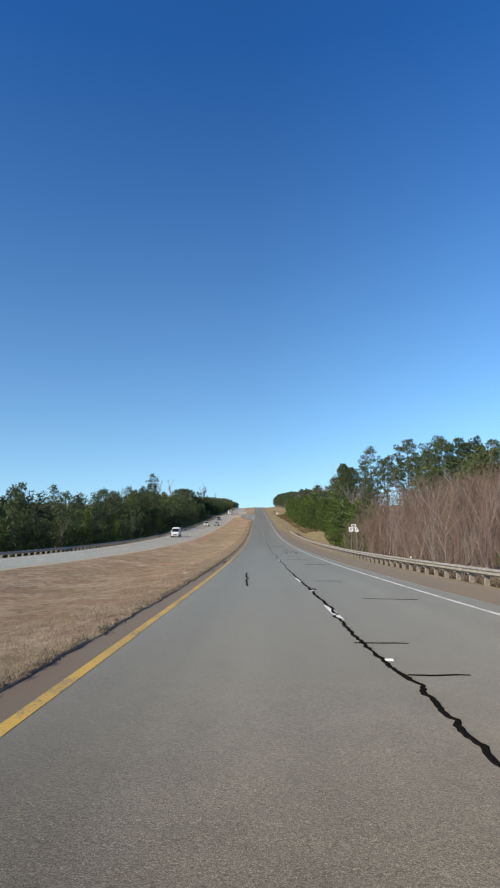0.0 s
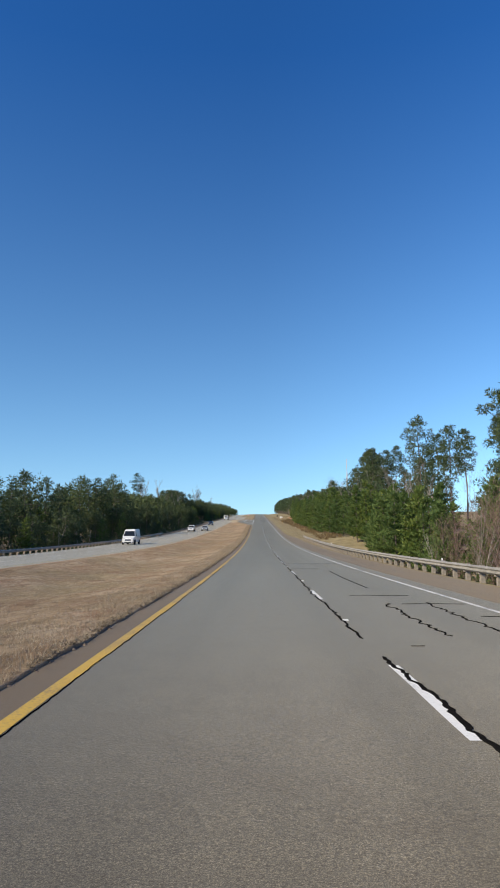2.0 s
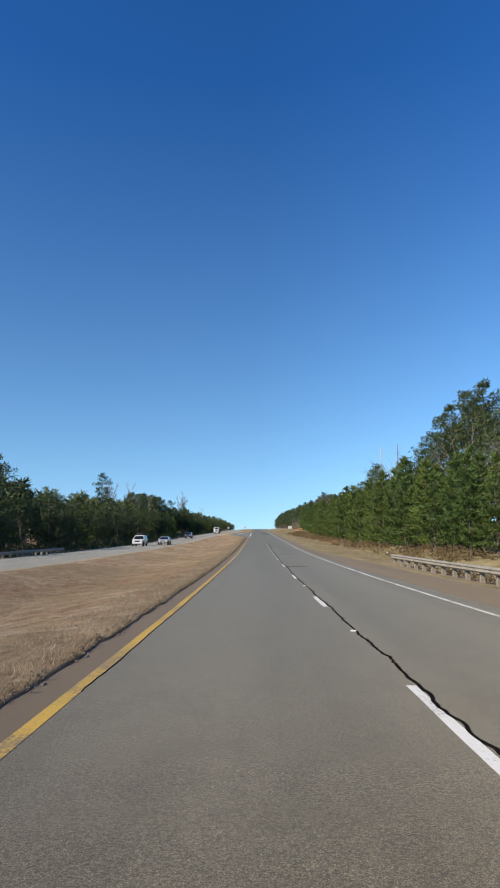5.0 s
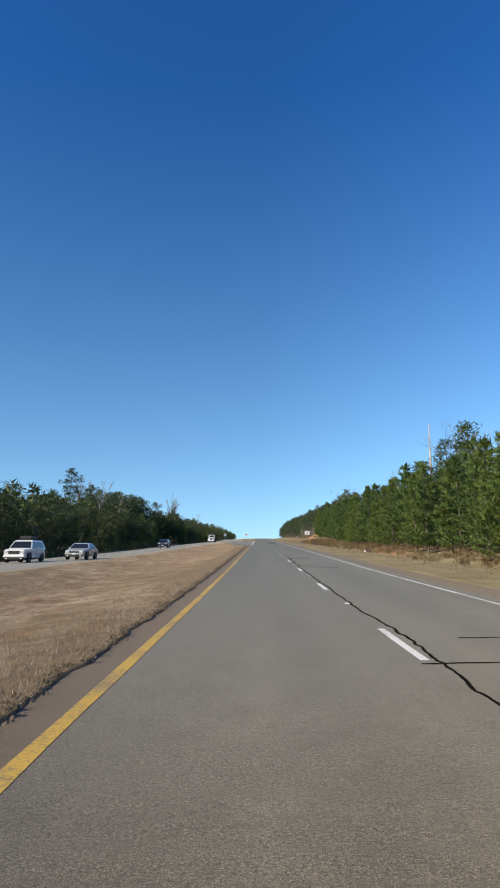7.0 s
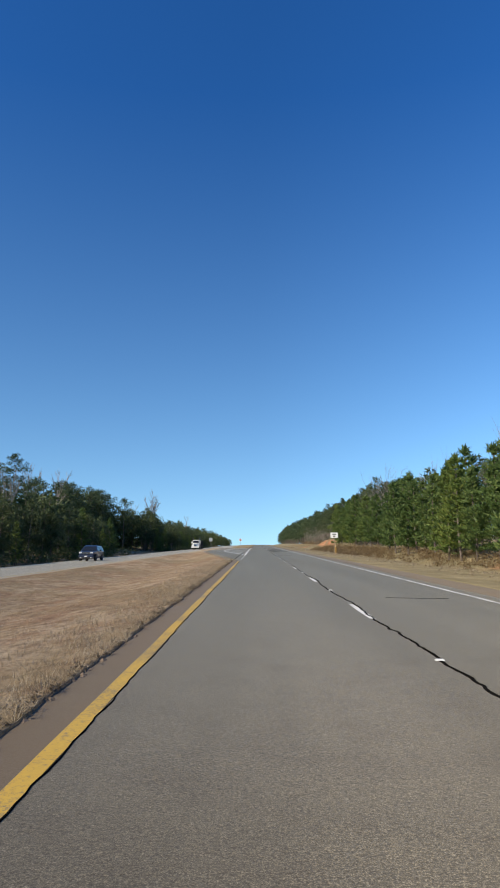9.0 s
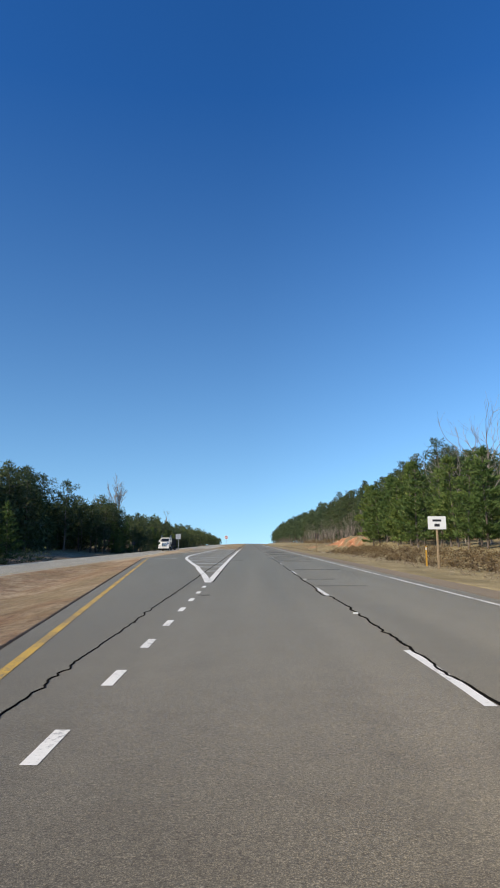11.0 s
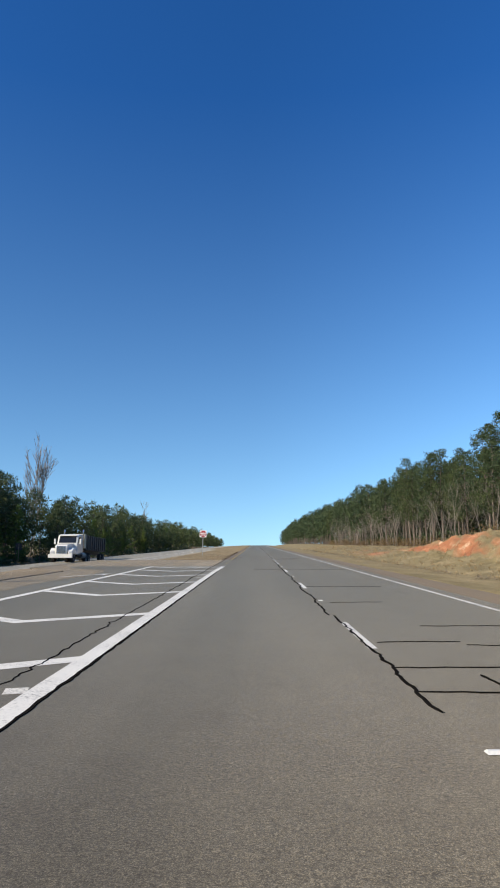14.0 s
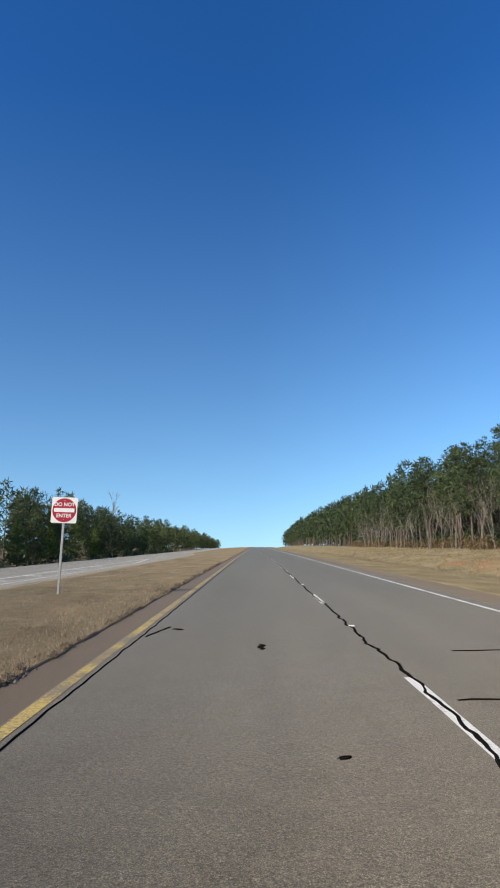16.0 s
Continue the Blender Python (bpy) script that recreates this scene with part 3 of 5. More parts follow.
part("crack_seal", lane_crack(67.4, 73.0, 1.4, 0.05, 0.25, 0.14), M_SEAL, road, "black sealed crack")
part("crack_seal", lane_crack(68.0, 73.4, 2.4, 0.045, 0.25, 0.14), M_SEAL, road, "black sealed crack")
part("joint_crack", ribbon([(-4.23 - 0.06 * noise.noise((2, s * 0.2, 7)) + 0.06 * noise.noise((2, s * 2, 7)) + 0.06 * noise.noise((2, s * 5, 7)), s) for s in steps(312, 452, 0.12)], 0.016), M_SEAL, road, "dark open joint in the asphalt")
# seals that follow the gore's line and the yellow line
part("crack_seal", lane_crack(44.0, 49.2, -4.0, 0.018, 0.1), M_SEAL, road, "black open crack")
for s0, s1 in ((336.2, 386), (387, 413), (413.6, 428)):
    part("crack_seal", ribbon([(lerp(s, GORE_R) + 0.135 + 0.02 * noise.noise((3, s * 0.8, 4)) + 0.022 * noise.noise((3, s * 4.1, 4)), s) for s in steps(s0, s1, 0.15)], 0.042), M_SEAL, road, "black sealed crack")
part("crack_seal", ribbon([(lerp(s, [(451, -3.5), (460, -3.48), (500, -3.5)]) + 0.03 * noise.noise((3, s * 1.8, 4)), s) for s in steps(451.8, 520, 0.2)], 0.014), M_SEAL, road, "black sealed crack")
for line in ([(0.22, 373.9), (0.29, 373.62), (0.3, 373.06), (0.27, 372.5)], [(-0.1, 390.3), (0.3, 389.7), (0.86, 389.3), (1.11, 389.0)], [(0.86, 401.45), (0.9, 400.9), (0.93, 400.3)],
             [(0.03, 22.3), (0.17, 22.0), (0.24, 21.7), (0.2, 21.42), (0.1, 21.45), (0.04, 21.8)], [(-3.42, 458.25), (-3.3, 458.9), (-3.17, 459.55)], [(-3.97, 45.4), (-3.93, 47.5), (-3.95, 49.9)], [(-3.96, 34.3), (-3.97, 35.1), (-3.92, 35.7)],
             [(1.86, 89.3), (1.8, 84.0), (1.85, 78.1)], [(0.02, 256.9), (0.38, 256.1), (0.35, 254.9), (0.26, 252.4), (0.38, 251.8), (0.25, 251.4), (0.27, 250.95), (0.42, 250.4), (0.25, 250.2), (0.24, 249.1)]):
    dense = [(p[0] + (r[0] - p[0]) * k / 9, p[1] + (r[1] - p[1]) * k / 9) for p, r in zip(line, line[1:]) for k in range(9)] + [line[-1]]
    part("crack_seal", ribbon([(x + 0.02 * noise.noise((x * 3, s * 3.7, 1)), s) for x, s in dense], 0.036), M_SEAL, road, "black sealed crack")
for s0, s1 in ((50, 95), (150, 186), (249, 310)):
    part("crack_seal", lane_crack(s0, s1, -3.575, 0.009, 0.03, 0.02), M_SEAL, road, "black sealed crack")
# short seals across the lanes: along, and from where to where across
ACROSS = [(7.6, 0.05, 0.75), (10.1, -0.2, 0.6), (18, 1.2, 2.6), (26, 0.6, 1.6), (43, 1.4, 3.0), (52, 0.6, 2.4), (61, 1.0, 2.2), (66.5, 0.55, 0.75), (72.9, 1.8, 3.3), (75.3, 0.9, 2.5), (70.3, 2.8, 3.3), (91.7, 0.1, 1.5), (98, 0.0, 3.2), (184, 0.1, 1.4), (208, -0.1, 1.4),
          (210.2, 1.0, 2.3), (236.7, 0.3, 2.4), (238.6, 0.1, 1.1), (251.7, 0.4, 1.9), (250.4, -0.22, 0.3), (253, 0.6, 1.6), (274, 1.2, 2.8), (334, 0.1, 1.8), (338, 0.0, 1.2), (347, 0.3, 2.6), (360.5, 0.4, 2.4), (363.85, -0.05, 1.8), (363.15, -3.5, -2.56), (367.4, 0.1, 3.5), (370.8, -0.3, 3.2),
          (370.9, -0.5, 1.6), (373.95, -0.3, 2.2), (375.85, -0.16, 3.0), (378.1, 0.24, 3.1), (379.8, 0.7, 2.7), (381.6, 1.65, 3.4), (385.0, -0.38, 3.5), (385.9, -0.52, 2.4), (388.2, 0.4, 2.6), (390.7, 0.28, 1.25), (392.6, 0.14, 3.0),
          (396.8, 0.4, 1.2), (400.6, -0.05, 2.4), (401.9, 0.0, 2.6), (403.9, 0.16, 1.4), (403.6, 1.4, 2.6), (405.8, 1.27, 3.2), (410.5, 0.22, 1.5), (416.3, 0.1, 2.6), (431.0, -1.7, 3.3), (454, 0.2, 1.9), (457, 1.0, 2.5)]
for s, x0, x1 in ACROSS:
    part("crack_seal", ribbon([(x, s + 0.25 * noise.noise((x * 0.6, s, 0)) + 0.06 * noise.noise((x * 4, s, 5))) for x in steps(x0, x1, 0.15)], 0.045), M_SEAL, road, "black sealed crack")
part("seal_blot", ribbon([(-3.5 + 0.03 * i, 330.2 + 0.05 * math.sin(0.9 * i)) for i in range(11)], 0.022), M_SEAL, road)
for s, x in ((459.2, -3.1), (56, -0.5), (371.5, 0.25)):   # loose blots of sealant
    part("seal_blot", ribbon([(x + 0.05 * i, s + 0.07 * math.sin(1.3 * i)) for i in range(5)], 0.11), M_SEAL, road)
part("seal_blot", ribbon([(-1.6 + 0.03 * math.sin(2 * i), 457.0 + 0.1 * i) for i in range(6)], 0.08), M_SEAL, road)
part("seal_blot", ribbon([(-1.12 + 0.03 * i, 452.3 + 0.02 * i) for i in range(4)], 0.06), M_SEAL, road)

# ---- trees ----
def tube(path, r0, r1, sides=6):
    V, F = [], []
    n = len(path)
    for i, p in enumerate(path):
        a, b = Vector(path[max(i - 1, 0)]), Vector(path[min(i + 1, n - 1)])
        q = (b - a).to_track_quat("Z", "Y")
        r = r0 + (r1 - r0) * i / (n - 1)
        for k in range(sides):
            t = 2 * math.pi * k / sides
            V.append(tuple(Vector(p) + q @ Vector((r * math.cos(t), r * math.sin(t), 0))))
    for i in range(n - 1):
        for k in range(sides):
            a, b = i * sides + k, i * sides + (k + 1) % sides
            F.append((a, b, b + sides, a + sides))
    return V, F


def needles(rng, centres, radii, count, size):
    """Many small three-cornered sprays scattered in the given clumps, as arrays."""
    c = np.repeat(np.array(centres, float), count, axis=0)
    r = np.repeat(np.array(radii, float), count)[:, None]
    n = len(c)
    d = rng.normal(size=(n, 3))
    d /= np.linalg.norm(d, axis=1)[:, None]
    p = c + d * r * rng.uniform(0.35, 1.0, (n, 1)) * np.array([1, 1, 0.62])
    a = rng.normal(size=(n, 3)) + d * 0.9
    a /= np.linalg.norm(a, axis=1)[:, None]
    b = np.cross(a, rng.normal(size=(n, 3)))
    b /= np.linalg.norm(b, axis=1)[:, None]
    L = size * rng.uniform(0.6, 1.4, (n, 1))
    tri = np.stack([p - b * L * 0.2, p + b * L * 0.2, p + a * L], 1).reshape(-1, 3)
    return tri


def tri_mesh(name, tri, mat):
    me = bpy.data.meshes.new(name)
    n = len(tri)
    me.vertices.add(n)
    me.vertices.foreach_set("co", tri.astype(np.float32).ravel())
    me.loops.add(n)
    me.loops.foreach_set("vertex_index", np.arange(n, dtype=np.int32))
    me.polygons.add(n // 3)
    me.polygons.foreach_set("loop_start", np.arange(0, n, 3, dtype=np.int32))
    me.materials.append(mat)
    me.update()
    me.validate()
    return me


def sprays(rng, limbs, n, size, kind):
    """Needle sprays along limbs of (start, end): thin blades that point outwards and up."""
    A = np.array([l[0] for l in limbs], float)
    B = np.array([l[1] for l in limbs], float)
    ln = np.linalg.norm(B - A, axis=1)
    w = (ln + 0.25) ** 1.2
    i = rng.choice(len(A), n, p=w / w.sum())
    d = (B - A)[i] / ln[i][:, None]
    L = ln[i][:, None]
    side = np.cross(d, [0, 0, 1.0])
    side /= np.linalg.norm(side, axis=1)[:, None] + 1e-6
    if kind == "young":
        t = 0.15 + 0.9 * rng.uniform(0, 1, (n, 1)) ** 0.7
        out = rng.normal(0, 0.24, (n, 1)) * L * (1.15 - t)
        p = A[i] + d * L * t + side * out + rng.normal(0, 0.09, (n, 3))
        p[:, 2] += np.abs(out[:, 0]) * 0.25
    else:
        # tufts: needles gather in clumps towards the limb's end
        k = (rng.uniform(0, 1, n) < 0.72).astype(int)
        t = (0.5 + 0.38 * k)[:, None]
        seed = np.sin(i * 12.9 + k * 78.2)[:, None]
        ball = rng.normal(0, 1, (n, 3))
        ball /= np.linalg.norm(ball, axis=1)[:, None]
        p = A[i] + d * L * t + side * seed * 0.3 * L + ball * (0.24 + 0.12 * L) * rng.uniform(0.6, 1, (n, 1)) * np.array([1, 1, 0.75])
    a = (d * 0.7 if kind == "young" else ball * 0.9) + side * rng.normal(0, 0.6, (n, 1)) + rng.normal(0, 0.4, (n, 3))
    a[:, 2] += 0.4 if kind == "young" else 0.2
    a /= np.linalg.norm(a, axis=1)[:, None]
    b = np.cross(a, rng.normal(size=(n, 3)))
    b /= np.linalg.norm(b, axis=1)[:, None]
    S = size * rng.uniform(0.6, 1.4, (n, 1))
    w, l = (0.15, 0.95) if kind == "young" else (0.15, 0.98)
    return np.stack([p - b * S * w, p + b * S * w, p + a * S * l], 1).reshape(-1, 3)


def pine_meshes(seed, height, kind, dense):
    """Trunk with limbs, and a crown of needle sprays, for a pine of a given habit."""
    rng = np.random.default_rng(seed)
    bits, limbs = [], []
    lean = rng.normal(0, 0.02, 2)
    at_z = lambda z: Vector((lean[0] * z + 0.12 * math.sin(z * 0.5 + seed), lean[1] * z + 0.12 * math.cos(z * 0.43 + seed), z))
    bits.append(tube([tuple(at_z(z)) for z in np.linspace(-0.8, height * 0.97, 7)], height * 0.011 + 0.03, 0.03, 6 if dense > 1500 else 4))
    low = {"young": rng.uniform(0.02, 0.1), "round": rng.uniform(0.08, 0.2), "mid": rng.uniform(0.22, 0.38), "old": rng.uniform(0.52, 0.64)}[kind]
    whorls = int(height * {"young": 1.9, "round": 1.5, "mid": 1.3, "old": 0.62}[kind])
    reach = height * {"young": rng.uniform(0.2, 0.26), "round": rng.uniform(0.2, 0.28), "mid": rng.uniform(0.15, 0.2), "old": rng.uniform(0.1, 0.135)}[kind]
    bulge = [rng.uniform(0.7, 1.25) for w in range(6)]
    for w in range(whorls):
        k = (w + rng.uniform(0, 0.9)) / whorls
        z = height * (low + (1 - low) * k)
        if kind == "young":
            length = reach * (1 - k) ** 0.7 * (0.75 + 0.35 * min(1, k * 8)) + 0.2
        else:
            length = reach * (0.4 + 0.8 * math.sin(math.pi * min(1, 0.15 + k * 0.85))) * (0.65 if k > 0.88 else 1)
        spin = rng.uniform(0, 6.28)
        for b in range(int(rng.integers(3, 6))):
            t = spin + b * 1.4 + rng.uniform(-0.4, 0.4)
            ln = length * rng.uniform(0.5, 1.15) * bulge[int((t % 6.28) / 6.28 * 5.99)]
            up = rng.uniform(0.1, 0.55) if kind == "young" else rng.uniform(-0.1, 0.55)
            base = at_z(z)
            end = base + Vector((math.cos(t) * ln, math.sin(t) * ln, ln * up))
            limbs.append((tuple(base), tuple(end)))
            if dense > 1500 and b < 2:
                bits.append(tube([base, end], 0.014 + 0.009 * ln, 0.008, 3))
    if kind != "young":   # dead stubs on the bare bole
        for b in range(9):
            z, t, ln = height * rng.uniform(0.12, low + 0.05), rng.uniform(0, 6.28), rng.uniform(0.5, 1.8)
            bits.append(tube([at_z(z), at_z(z) + Vector((math.cos(t) * ln, math.sin(t) * ln, 0.1 * ln))], 0.025, 0.008, 3))
    for b in range(3):
        limbs.append((tuple(at_z(height * 0.9)), tuple(at_z(height) + Vector(rng.normal(0, 0.12, 3)))))
    area = {"young": 92.0, "round": 108.0, "mid": 124.0, "old": 142.0}[kind] * (1.0 if dense > 1500 else 0.75)
    size = math.sqrt(area / dense / (0.153 if kind == "young" else 0.192))
    return mesh_of("trunk", *joined(bits), M_BARK, True), tri_mesh("crown", sprays(rng, limbs, dense, size, kind), M_PINE if kind == "young" else M_PINE_OLD)


def bare_meshes(seed, height, spread, fine, mat, thin=0.5, girth=1.0, kids=(3, 5)):
    """Leafless tree: a trunk that forks into limbs, and a spray of twigs."""
    rng = np.random.default_rng(seed)
    wood, twigs = [], []

    def grow(p, d, length, r, depth):
        pts, q, e = [tuple(p)], Vector(p), Vector(d)
        for i in range(3):
            e = (e + Vector(rng.normal(0, 0.10, 3)) + Vector((0, 0, 0.05))).normalized()
            q = q + e * length / 3
            pts.append(tuple(q))
        (wood if depth < 1 else twigs).append(tube(pts, r, r * 0.55, (6, 4, 3, 3)[min(depth, 3)]))
        if depth >= fine:
            return
        for b in range(int(rng.integers(*kids)) if depth else int(rng.integers(5, 8))):
            f = rng.uniform(0.35, 1.0)
            base = Vector(pts[0]).lerp(Vector(pts[1]), f * 3) if f < 1 / 3 else (Vector(pts[1]).lerp(Vector(pts[2]), f * 3 - 1) if f < 2 / 3 else Vector(pts[2]).lerp(Vector(pts[3]), f * 3 - 2))
            side = Vector(rng.normal(0, 1, 3))
            side = (side - e * side.dot(e)).normalized()
            grow(base, (e + side * spread * rng.uniform(0.6, 1.3)).normalized(), length * rng.uniform(0.42, 0.68), r * thin, depth + 1)

    grow((0, 0, -0.8), (0, 0, 1), height * 0.66, girth * (0.02 + height * 0.009), 0)
    return mesh_of("trunk", *joined(wood), mat, True), mesh_of("crown", *joined(twigs), mat)


def plant(name, label, category, group, meshes, names):
    """A tree's parent with its parts, to be copied."""
    ob = thing(name, label, category, group)
    for me, nm in zip(meshes, names):
        shared(nm, me, ob)
    return ob


def place(proto, x, s, turn, size, used):
    m = pose(x, s, road_z(s) + cross(x, s) - 0.05, 0, 0, turn) @ Matrix.Scale(size, 4)
    if proto not in used:
        used.add(proto)
        proto.matrix_basis = m
        return proto
    ob = copy_thing(proto, m)
    ob.matrix_basis = m
    return ob


used = set()
TC = ("trunk", "crown")
young = [plant("young_pine", "dense young green pine at the edge of the wood", "pine tree", "young pines along the verge", pine_meshes(10 + i, 9.5, "young", 4400), TC) for i in range(6)]
young_b = [plant("young_pine", "young green pine in the second row of the wood", "pine tree", "young pines along the verge", pine_meshes(20 + i, 9.5, "young", 1900), TC) for i in range(3)]
mid = [plant("pine_tree", "slender pine with a bare lower trunk", "pine tree", "pines of the wood", pine_meshes(30 + i, 16.0, "mid", 2000), TC) for i in range(4)]
mid_n = [plant("pine_tree", "slender pine with a bare lower trunk", "pine tree", "pines of the wood", pine_meshes(40 + i, 16.0, "mid", 5200), TC) for i in range(4)]
old = [plant("tall_pine", "tall old pine with a high open crown", "pine tree", "tall pines above the wood", pine_meshes(50 + i, 23.0, "old", 3900), TC) for i in range(4)]
far_y = [plant("young_pine", "dark young pine in the far tree line", "pine tree", "pines across the highway", pine_meshes(70 + i, 9.5, "young", 3400), TC) for i in range(3)]
far_r = [plant("evergreen_tree", "dark round-crowned evergreen in the far tree line", "evergreen tree", "evergreens across the highway", pine_meshes(75 + i, 9.5, "round", 3900), TC) for i in range(4)]
far_m = [plant("pine_tree", "dark pine in the far tree line", "pine tree", "pines across the highway", pine_meshes(80 + i, 16.0, "mid", 1900), TC) for i in range(4)]
bare = [plant("bare_tree", "leafless grey tree standing among the pines", "bare tree", "leafless trees", bare_meshes(100 + i, 12.0, 0.6, 3, M_TWIG, 0.5, 0.7), TC) for i in range(3)]
vase = [plant("bare_tree", "tall leafless tree with many upright grey branches", "bare tree", "leafless trees", bare_meshes(140 + i, 12.0, 0.24, 4, M_TWIG, 0.6, 0.9, (4, 6)), TC) for i in range(2)]
grey = [plant("bare_sapling", "thin leafless grey sapling in front of the pines", "sapling", "grey saplings at the wood's edge", bare_meshes(150 + i, 7.0, 0.2, 2, M_TWIG, 0.45, 0.36), TC) for i in range(3)]
sapling = [plant("bare_sapling", "thin leafless reddish sapling in a thicket", "sapling", "thicket below the guardrail", bare_meshes(120 + i, 8.0, 0.22, 3, M_REDTWIG, 0.48, 0.24), TC) for i in range(4)]
rng = random.Random(5)


def arrays(me):
    """Corner points of a mesh's triangles."""
    me.calc_loop_triangles()
    co = np.empty(len(me.vertices) * 3, np.float32)
    me.vertices.foreach_get("co", co)
    ix = np.empty(len(me.loop_triangles) * 3, np.int32)
    me.loop_triangles.foreach_get("vertices", ix)
    return co.reshape(-1, 3)[ix]


def woodland(label, stands, seed):
    """The uncountable trees of the wood behind the first rows, as one object: rows of (kind, from, to, gap, x, x, size, size)."""
    q = random.Random(seed)
    leaf, wood = [], []
    for kind, s0, s1, gap, x0, x1, z0, z1 in stands:
        s = s0
        while s < s1:
            x, y, k, t = q.uniform(x0, x1), s + q.uniform(-0.4, 0.4) * gap, q.uniform(z0, z1), q.uniform(0, 6.28)
            w, l = q.choice(back[kind])
            turn = np.array([[math.cos(t), math.sin(t), 0], [-math.sin(t), math.cos(t), 0], [0, 0, 1]]) * k
            at = np.array([x, y, road_z(y) + cross(x, y) - 0.05])
            leaf.append(l @ turn + at)
            wood.append(w @ turn + at)
            s += gap
    n = sum(len(l) for l in leaf) // 3
    me = tri_mesh("woodland", np.concatenate(leaf + wood), M_PINE_OLD)
    me.materials.append(M_BARK)
    m = np.zeros(len(me.polygons), np.int32)
    m[n:] = 1
    me.polygons.foreach_set("material_index", m)
    return tagged(new("woodland", me), label, "woodland", kind="stuff")


back = {"low": [tuple(arrays(me) for me in pine_meshes(200 + i, 9.5, "round", 450)) for i in range(4)],
        "tall": [tuple(arrays(me) for me in pine_meshes(210 + i, 16.0, "mid", 450)) for i in range(4)]}


def row(protos, s0, s1, gap, x0, x1, z0, z1, keep=1.0):
    s = s0
    while s < s1:
        if rng.random() < keep:
            place(rng.choice(protos), rng.uniform(x0, x1), s + rng.uniform(-0.4, 0.4) * gap, rng.uniform(0, 360), rng.uniform(z0, z1), used)
        s += gap


# near side: thicket below the fill, then the wall of young pines, tall pines behind
row(sapling, 24, 100, 1.5, 13.0, 17.0, 0.8, 1.35)
row(sapling, 100, 116, 2.2, 13.5, 17.0, 0.55, 0.8)
row(grey, 26, 116, 1.9, 13.0, 19.0, 0.8, 1.3)
row(sapling, 24, 100, 1.7, 17.5, 23, 1.0, 1.45)
row(bare, 30, 110, 9, 16, 24, 0.75, 1.0)
row(young, 110, 150, 3.2, 16.5, 20.5, 0.8, 1.12)
row(young, 150, 190, 2.9, 15.5, 18.5, 0.7, 1.05)
row(young, 190, 345, 2.9, 13.4, 16.2, 0.6, 0.94)
row(young, 345, 425, 3.2, 17.5, 21, 0.8, 1.1)
row(young_b, 70, 140, 5.5, 25, 34, 0.9, 1.25)
row(young_b, 140, 345, 4.2, 17.5, 22, 0.85, 1.15)
row(mid, 60, 160, 10.0, 27, 34, 0.75, 1.0)
row(mid, 160, 240, 7.5, 25, 32, 0.66, 0.92)
row(sapling, 138, 172, 4.0, 22, 28, 1.5, 1.9)
row(mid, 240, 270, 5.0, 24, 32, 0.82, 1.03)
row(mid, 270, 310, 5.5, 22, 28, 0.7, 0.9)
row(mid, 310, 420, 8.0, 24, 30, 0.6, 0.78)
row(old, 70, 108, 4.8, 28, 38, 0.7, 0.85)
row(old, 108, 140, 4.6, 28, 38, 0.9, 1.06)
for x, s, size in ((34, 150, 0.92), (30, 165, 0.86), (36, 176, 0.84), (31, 189, 1.0), (38, 203, 0.9), (29, 212, 0.8), (28, 228, 0.88)):
    place(old[s % 4], x, s, s * 11, size, used)
row(old, 230, 262, 5.0, 29, 36, 0.85, 1.0)
row(mid_n, 405, 445, 3.2, 25, 29, 0.74, 0.92)
row(mid_n, 445, 485, 3.1, 25, 29, 0.69, 0.85)
row(mid_n, 485, 530, 3.1, 25, 29, 0.78, 0.96)
row(mid, 530, 640, 3.8, 25, 29, 0.76, 0.92)
row(mid, 405, 560, 4.4, 30, 36, 0.76, 0.92)
row(grey, 408, 600, 2.2, 23.0, 27.5, 0.7, 1.25)
row(bare, 150, 400, 17.0, 20, 28, 0.9, 1.15)
# far side
row(far_r + far_r + far_y, 66, 135, 3.4, -37, -31.5, 0.72, 1.08)
row(far_r + far_r + far_y, 135, 402, 3.4, -37, -31.5, 0.55, 0.95)
row(far_r + far_y, 465, 640, 4.2, -36, -31, 0.55, 0.85)
row(far_m, 330, 395, 5.0, -44, -38, 0.5, 0.78)
row(far_m, 395, 432, 4.0, -52, -46, 0.85, 1.05)
row(far_m, 425, 470, 3.2, -54, -43, 0.92, 1.1)
row(far_m, 464, 496, 3.0, -42, -36, 0.7, 0.87)
row(far_m, 465, 640, 5.0, -42, -35, 0.56, 0.73)
row(grey, 70, 330, 14.0, -35, -31, 0.8, 1.2)
row(far_m, 80, 140, 6.0, -45, -38, 0.7, 0.9)
row(far_m, 140, 235, 6.0, -44, -38, 0.68, 0.99)
row(far_m, 235, 255, 6.5, -44, -38, 0.66, 0.94)
row(far_m, 255, 330, 8.0, -45, -38, 0.5, 0.68)
for x, s, size in ((-46, 95, 1.1), (-40, 361, 1.1), (-42, 384, 0.95), (-46, 527, 1.6), (-58, 560, 1.2), (-61, 458, 1.5), (-69, 451, 1.75), (-44, 640, 1.1)):
    place(vase[s % 2], x, s, s * 7 + 90, size, used)
place(old[1], -73, 447, 40, 1.15, used)
place(old[2], -41, 352, 80, 0.62, used)
for x, s, size in ((28, 290, 1.25), (27, 300, 1.3), (31, 372, 1.2), (24.0, 400, 1.0), (33, 262, 1.4)):
    place((bare + vase)[s % 5], x, s, s * 5, size, used)


